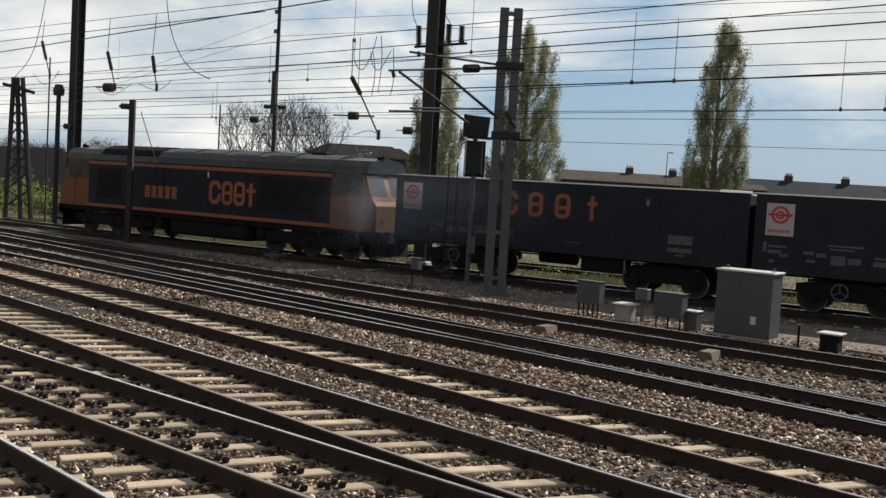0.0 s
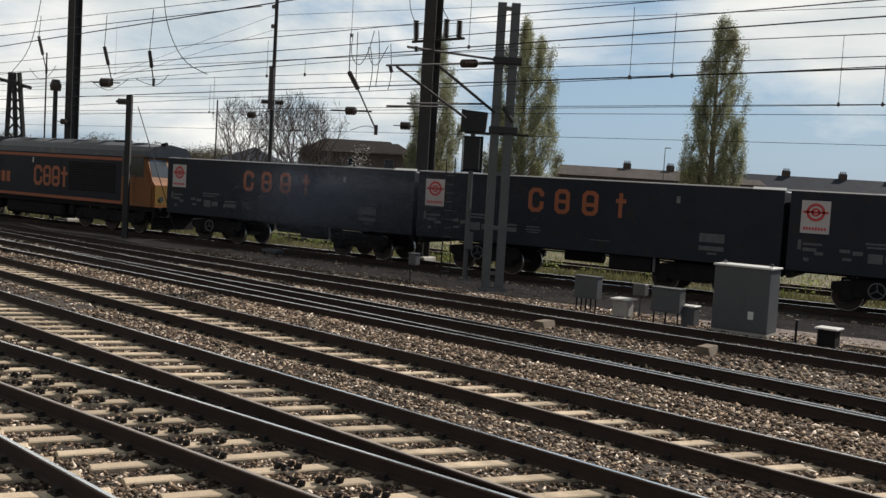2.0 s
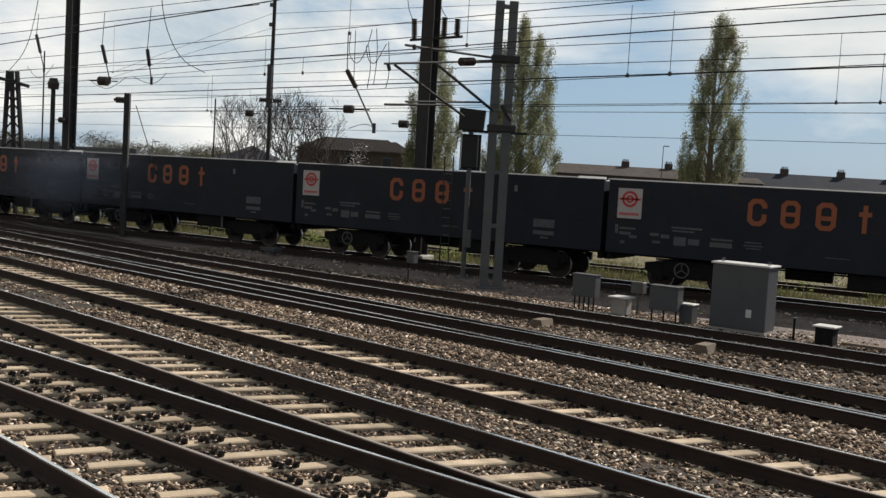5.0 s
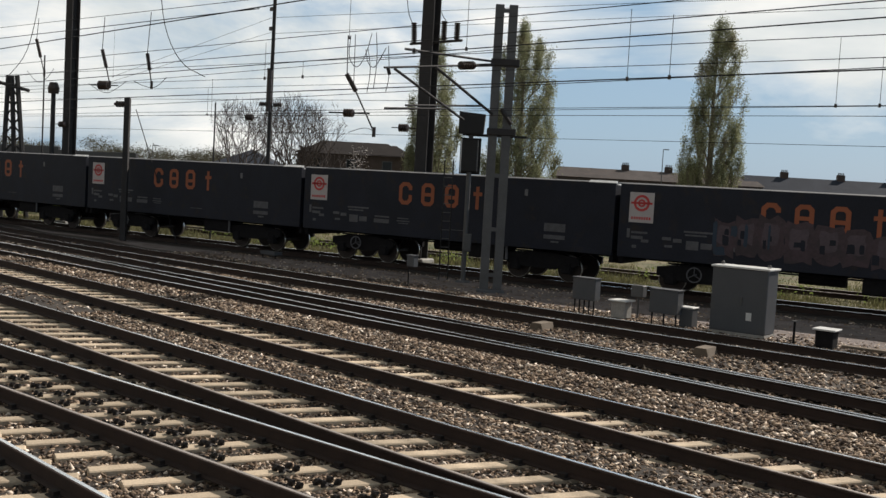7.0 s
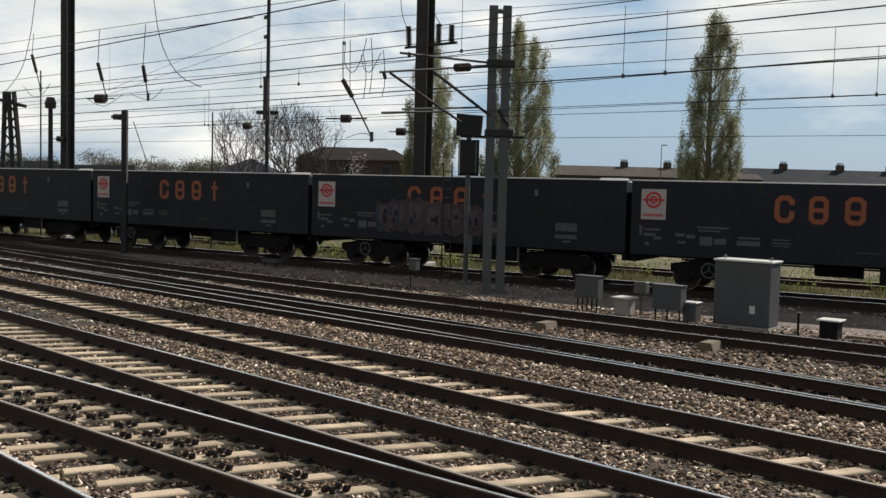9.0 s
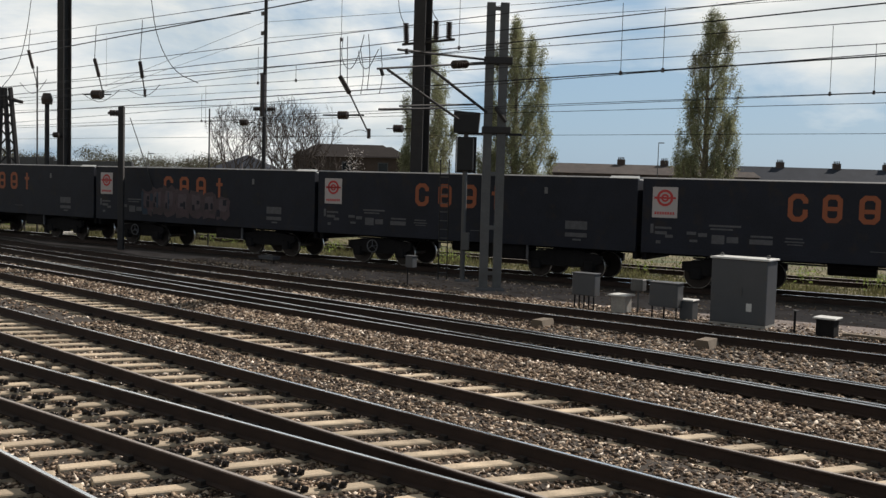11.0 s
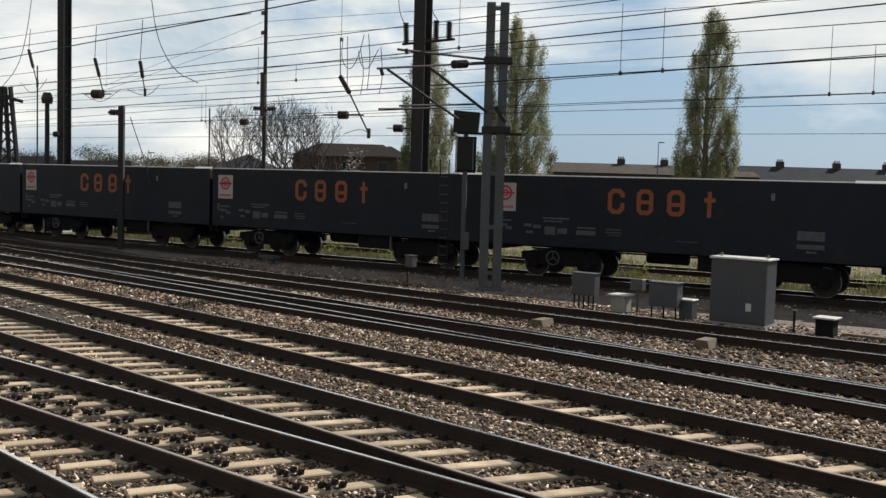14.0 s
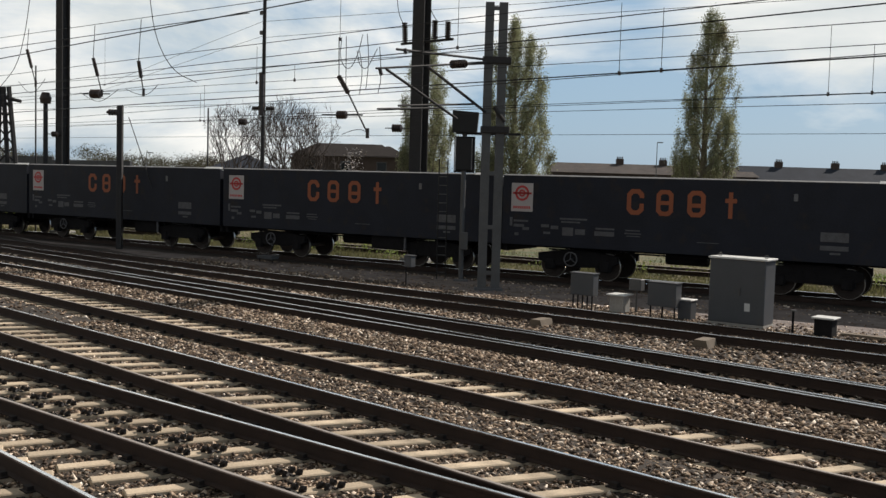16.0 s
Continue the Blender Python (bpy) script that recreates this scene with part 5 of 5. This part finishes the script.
def hanger(a, b, c, d):
    """A rod, a ribbed insulator and a lower rod, hung from a wire."""
    h = thing("hanging_insulator", "dark ribbed insulator hung between overhead wires", "insulator", "hanging insulators", m=pose(*a))
    o = Vector(a)
    part("rod", rod(bmesh.new(), Vector(a) - o, Vector(b) - o, 0.012, n=6), M_WIRE, h)
    part("insulator", insulator(bmesh.new(), Vector(b) - o, Vector(c) - o, 0.065, 9), M_INSUL, h)
    part("arm", rod(bmesh.new(), Vector(c) - o, Vector(d) - o, 0.02, n=6), M_MAST, h)
    part("clamp", rod(bmesh.new(), Vector(d) - o - Vector((0, 0, 0.12)), Vector(d) - o + Vector((0, 0, 0.12)), 0.045, n=8), M_INSUL, h)
    return h


def under(parent, ob):
    """Hang ob, built in the world's space, on its thing."""
    ob.parent = parent
    ob.matrix_parent_inverse = parent.matrix_basis.inverted()
    return ob


def post_insulator(a, b):
    under(mast_mid, part("insulator", insulator(bmesh.new(), a, b, 0.13, 10), M_INSUL))


def crossarm(a, b):
    under(mast_mid, part("crossarm", rod(bmesh.new(), a, b, 0.055, n=6), M_MAST))


def arm(a, b, r):
    under(mast_twin, part("arm", rod(bmesh.new(), a, b, r, n=8), M_MAST))


def arm_insulator(a, b):
    under(mast_twin, part("insulator", insulator(bmesh.new(), a, b, 0.13, 8), M_INSUL))


wire(ABOVE_NEAR, -42, 5.31, 2, 5.76, 0.016)
wire(ABOVE_NEAR, -42, 6.05, -12.5, 5.59, 0.012)
wire(ABOVE_SECOND, -50, 7.48, -8, 6.48, 0.012)
wire(ABOVE_SECOND, -60, 6.03, 4, 5.76, 0.012)
wire(ABOVE_SECOND, -60, 5.57, 4, 5.57, 0.013)
wire(ABOVE_POINTS, -70, 6.11, 8, 6.18, 0.021)
wire(ABOVE_POINTS, -40, 5.83, -14, 6.10, 0.013)
wire(ABOVE_POINTS, -70, 6.43, 8, 5.34, 0.012)
wire(ABOVE_POINTS, -70, 5.49, 8, 5.32, 0.022)
wire(ABOVE_POINTS, -50, 4.96, 8, 5.52, 0.013)
wire(ABOVE_POINTS, -60, 6.83, 8, 5.65, 0.013)
wire(ABOVE_SIDING, -60, 5.12, 6, 5.31, 0.013)
wire(ABOVE_SIDING, -40, 5.03, 6, 5.36, 0.012)
wire(ABOVE_SIDING, -60, 5.10, 6, 5.04, 0.012)
wire(ABOVE_FREIGHT, -80, 4.79, 4, 5.10, 0.014)
wire(BEHIND_FREIGHT, -38.4, 10.36, 0, 9.99, 0.016)
wire(BEHIND_FREIGHT, -38.4, 9.63, 0, 9.72, 0.016)
wire(BEHIND_FREIGHT, -38.4, 10.38, -49.5, 7.77, 0.014)
wire(BEHIND_FREIGHT, -38.4, 9.71, -49.5, 7.53, 0.014)
wire(ABOVE_SIDING, -60, 6.19, -20, 5.98, 0.012)
wire(ABOVE_SIDING, -60, 6.08, -20, 5.47, 0.012)
dropper(ABOVE_POINTS, -11.04, 6.69, 5.36)
dropper(ABOVE_POINTS, -10.11, 6.51, 5.36)
dropper(ABOVE_SIDING, -8.98, 6.70, 5.27)
dropper(ABOVE_SIDING, -8.10, 6.27, 5.27)
dropper(ABOVE_POINTS, -15.33, 7.47, 6.16)
dropper(BEHIND_FREIGHT, -49.38, 10.35, 7.80)
dropper(ABOVE_SIDING, -30.34, 6.03, 5.10)
dropper(ABOVE_SIDING, -30.11, 6.32, 5.07)
dropper(ABOVE_POINTS, -21.20, 6.16, 5.75)
dropper(ABOVE_POINTS, -22.90, 6.74, 5.77)
dropper(ABOVE_POINTS, -19.38, 7.66, 6.66)
cable("jumper_cable", ((-19.31, 16.10, 6.71), (-19.38, 16.10, 6.16), (-19.02, 16.10, 5.84), (-18.69, 16.10, 6.22), (-18.52, 16.10, 6.71)), 0.012)
cable("jumper_cable", ((-18.72, 16.10, 6.33), (-18.62, 16.10, 5.97), (-18.37, 16.10, 5.85), (-18.17, 16.10, 6.08), (-17.98, 16.10, 6.33)), 0.012)
cable("jumper_cable", ((-19.14, 16.10, 6.72), (-19.11, 16.10, 5.31)), 0.012)
cable("jumper_cable", ((-18.36, 16.10, 6.71), (-18.27, 16.10, 6.06), (-18.37, 16.10, 5.36)), 0.012)
cable("jumper_cable", ((-18.63, 16.10, 6.33), (-18.49, 16.10, 5.80), (-18.60, 16.10, 5.28)), 0.012)
cable("jumper_cable", ((-17.90, 16.10, 6.37), (-17.81, 16.10, 5.63), (-17.92, 16.10, 5.28)), 0.012)
cable("jumper_cable", ((-21.13, 11.85, 7.33), (-20.84, 11.85, 6.28), (-20.08, 11.85, 5.49), (-19.08, 11.85, 5.19)), 0.012)
cable("jumper_cable", ((-27.51, 11.85, 8.04), (-27.84, 11.85, 7.00), (-28.40, 11.85, 6.10), (-29.57, 11.85, 5.58)), 0.012)
cable("jumper_cable", ((-31.15, 28.91, 11.08), (-31.04, 28.93, 10.25), (-30.78, 28.99, 9.77)), 0.02)
cable("jumper_cable", ((-29.62, 29.25, 10.62), (-29.37, 29.31, 10.07), (-29.20, 29.35, 9.86)), 0.02)
cable("jumper_cable", ((-38.42, 16.10, 6.57), (-37.81, 16.10, 6.22), (-37.22, 16.10, 6.06), (-36.59, 16.10, 6.27), (-36.11, 16.10, 6.57)), 0.012)
cable("jumper_cable", ((-33.30, 16.10, 5.94), (-32.58, 16.10, 5.68), (-31.89, 16.10, 5.56), (-31.19, 16.10, 5.74), (-30.62, 16.10, 5.94)), 0.012)
cable("jumper_cable", ((-30.17, 16.10, 5.93), (-29.51, 16.10, 5.74), (-28.86, 16.10, 5.66), (-28.45, 16.10, 5.79), (-28.11, 16.10, 5.98)), 0.012)
cable("jumper_cable", ((-23.30, 19.51, 4.55), (-22.82, 19.55, 4.68), (-22.47, 19.57, 4.69), (-22.24, 19.59, 4.59)), 0.012)
hanger((-37.52, 16.10, 8.49), (-37.67, 16.10, 7.73), (-37.27, 16.10, 7.03), (-36.92, 16.10, 6.43))
hanger((-32.29, 16.10, 8.15), (-32.40, 16.10, 7.06), (-32.07, 16.10, 6.44), (-31.78, 16.10, 5.86))
hanger((-29.19, 16.10, 8.07), (-29.34, 16.10, 6.77), (-29.16, 16.10, 6.23), (-29.01, 16.10, 5.77))
hanger((-19.42, 16.10, 6.72), (-19.39, 16.10, 5.75), (-19.02, 16.10, 5.32), (-18.27, 16.10, 4.32))
post_insulator((-30.72, 29.00, 9.83), (-30.67, 29.02, 8.94))
post_insulator((-29.25, 29.33, 9.84), (-29.25, 29.33, 9.06))
post_insulator((-28.64, 29.47, 9.75), (-28.64, 29.47, 9.00))
crossarm((-30.86, 28.97, 8.95), (-28.38, 29.53, 9.03))
arm((-20.53, 19.10, 6.85), (-20.94, 23.18, 7.04), 0.035)
arm((-20.44, 18.27, 6.23), (-20.78, 21.61, 6.71), 0.03)
arm((-20.85, 22.27, 6.80), (-20.94, 23.25, 6.94), 0.05)
arm((-20.49, 18.70, 6.25), (-20.81, 21.90, 5.12), 0.04)
arm((-20.67, 20.48, 6.52), (-20.95, 23.33, 5.43), 0.045)
arm((-20.45, 18.37, 5.14), (-20.72, 21.02, 5.37), 0.03)
arm((-20.54, 19.23, 5.30), (-20.89, 22.73, 5.62), 0.03)
arm((-20.46, 18.42, 6.25), (-20.47, 18.50, 6.07), 0.05)
arm((-20.56, 19.44, 6.91), (-20.57, 19.49, 6.77), 0.05)
arm_insulator((-20.78, 21.61, 6.71), (-20.85, 22.27, 6.80))


def thin_mast(label, x, y, top, r, material=None):
    m = thing("slim_mast", label, "mast", "slim masts", m=pose(x, y, -0.27))
    part("tube", rod(bmesh.new(), (0, 0, 0), (0, 0, top + 0.27), r, r * 0.8, n=10), material or M_MAST, m)
    return m


pole = thin_mast("slim dark mast with insulators behind the freight line", -38.36, 27.36, 12.6, 0.10)
for z, l in ((11.0, 0.25), (10.1, 0.25), (8.2, 0.25)):
    part("bracket", B(-0.3, 0.05, -0.06, 0.06, z - 0.05, z + 0.12), M_INSUL, pole)
for s in (-1, 1):
    bm = insulator(bmesh.new(), (s * 0.08, s * 0.08, 6.65), (s * 0.38, s * 0.36, 6.65), 0.12, 5)
    part("insulator", bm, M_INSUL, pole)
part("switch_rod", rod(bmesh.new(), (0.02, -0.12, 6.3), (0.02, -0.12, 8.2), 0.13, n=8), M_INSUL, pole)
head = thin_mast("dark post topped by a round insulator", -53.6, 23.92, 7.2, 0.15)
bm = rod(bmesh.new(), (0, 0, 7.15), (0, 0, 7.45), 0.27, 0.31, n=14)
rod(bm, (0, 0, 7.45), (0, 0, 7.75), 0.31, 0.2, n=14)
part("insulator", bm, M_INSUL, head, "round dark insulator head")
thin_mast("thin grey pole behind the freight line", -55.3, 24.12, 9.05, 0.05)
thin_mast("thin grey pole before the bare trees", -41.85, 26.65, 6.46, 0.045)


def drum(label, x, y, z, r=0.2):
    d = thing("line_insulator", label, "insulator", "line insulators", m=pose(x, y, z))
    part("insulator", insulator(bmesh.new(), (-1.1 * r, -0.5 * r, 0), (1.1 * r, 0.5 * r, 0), r, 4), M_INSUL, d)
    part("rod", rod(bmesh.new(), (-0.5, -0.24, 0), (0.5, 0.24, 0), 0.02, n=6), M_WIRE, d)
    return d


drum("dark disc insulator on an overhead wire", -32.18, 16.1, 5.85, 0.16)
drum("small round pulley on an overhead wire", -19.24, 16.1, 4.79, 0.11)
drum("dark insulator on the far wires", -39.59, 27.1, 5.77, 0.16)
drum("dark insulator beside the tall mast", -30.9, 28.9, 5.43, 0.18)
drum("dark insulator on the far cross wires", -53.0, 24.2, 5.23, 0.16)


def lattice_leg():
    """The foot of an old lattice gantry at the far end."""
    g = thing("lattice_gantry", "dark steel lattice gantry leg beside the freight line", "gantry", m=pose(-57.3, 23.25, 0, 0, 0, 44))
    for x, lean in ((-0.55, 0.25), (0.35, -0.45), (0.95, -0.75)):
        part("leg", rod(bmesh.new(), (x, 0, -0.3), (x + lean, 0, 7.9), 0.14, n=6), M_MAST, g)
    for i in range(7):
        z = 0.6 + i * 1.0
        f = z / 8
        part("brace", rod(bmesh.new(), (-0.55 + 0.25 * f, 0, z), (0.95 - 0.75 * (f + 0.12), 0, z + 1.0), 0.05, n=5), M_MAST, g)
        part("brace", rod(bmesh.new(), (0.95 - 0.75 * f, 0, z), (-0.55 + 0.25 * (f + 0.12), 0, z + 1.0), 0.05, n=5), M_MAST, g)
    part("top_arm", rod(bmesh.new(), (-0.9, 0, 7.5), (0.9, 0, 7.1), 0.10, n=6), M_MAST, g)
    return g


lattice_leg()
stay = thing("stay_rod", "thin slanting stay rod beside the lineside post", "stay", m=pose(-41.1, 22.1, -0.3))
part("rod", rod(bmesh.new(), (0, 0, 6.0), (1.4, 1.5, 0), 0.02, n=6), M_WIRE, stay)


def motions():
    """The train rolls away along its line; its wheels turn with it."""
    times = [i * 0.5 for i in range(33)]
    walk(loco, [(t, vehicle_pose(-18.32 + travel(t), 6.0)) for t in times])
    for k, w in enumerate(wagons):
        c = -7.25 + 13.367 * k + 5.85 - 0.16
        walk(w, [(t, vehicle_pose(c + travel(t), 3.85)) for t in times])
    # the smoke drifts off along the train
    rows = []
    for t, s in ((0, 0.0), (1.5, -2.5), (3.5, -10.0), (6.0, -26.0), (9.0, -48.0), (12.5, -72.0), (16.0, -96.0)):
        x, y = on_line(-8.0 + s)
        rows.append((t, pose(x + 0.4, y - 2.1, 0, 0, 0, 12)))
    walk(smoke, rows)
    steps = [i * 0.1 for i in range(161)]
    for v in [loco] + wagons:
        r = 0.53 if v is loco else 0.46
        for o in v.children:
            if o.name.startswith("wheelset"):
                x = o.location.x
                walk(o, [(t, pose(x, 0, r, 0, math.degrees(travel(t) / r), 0)) for t in steps])


motions()
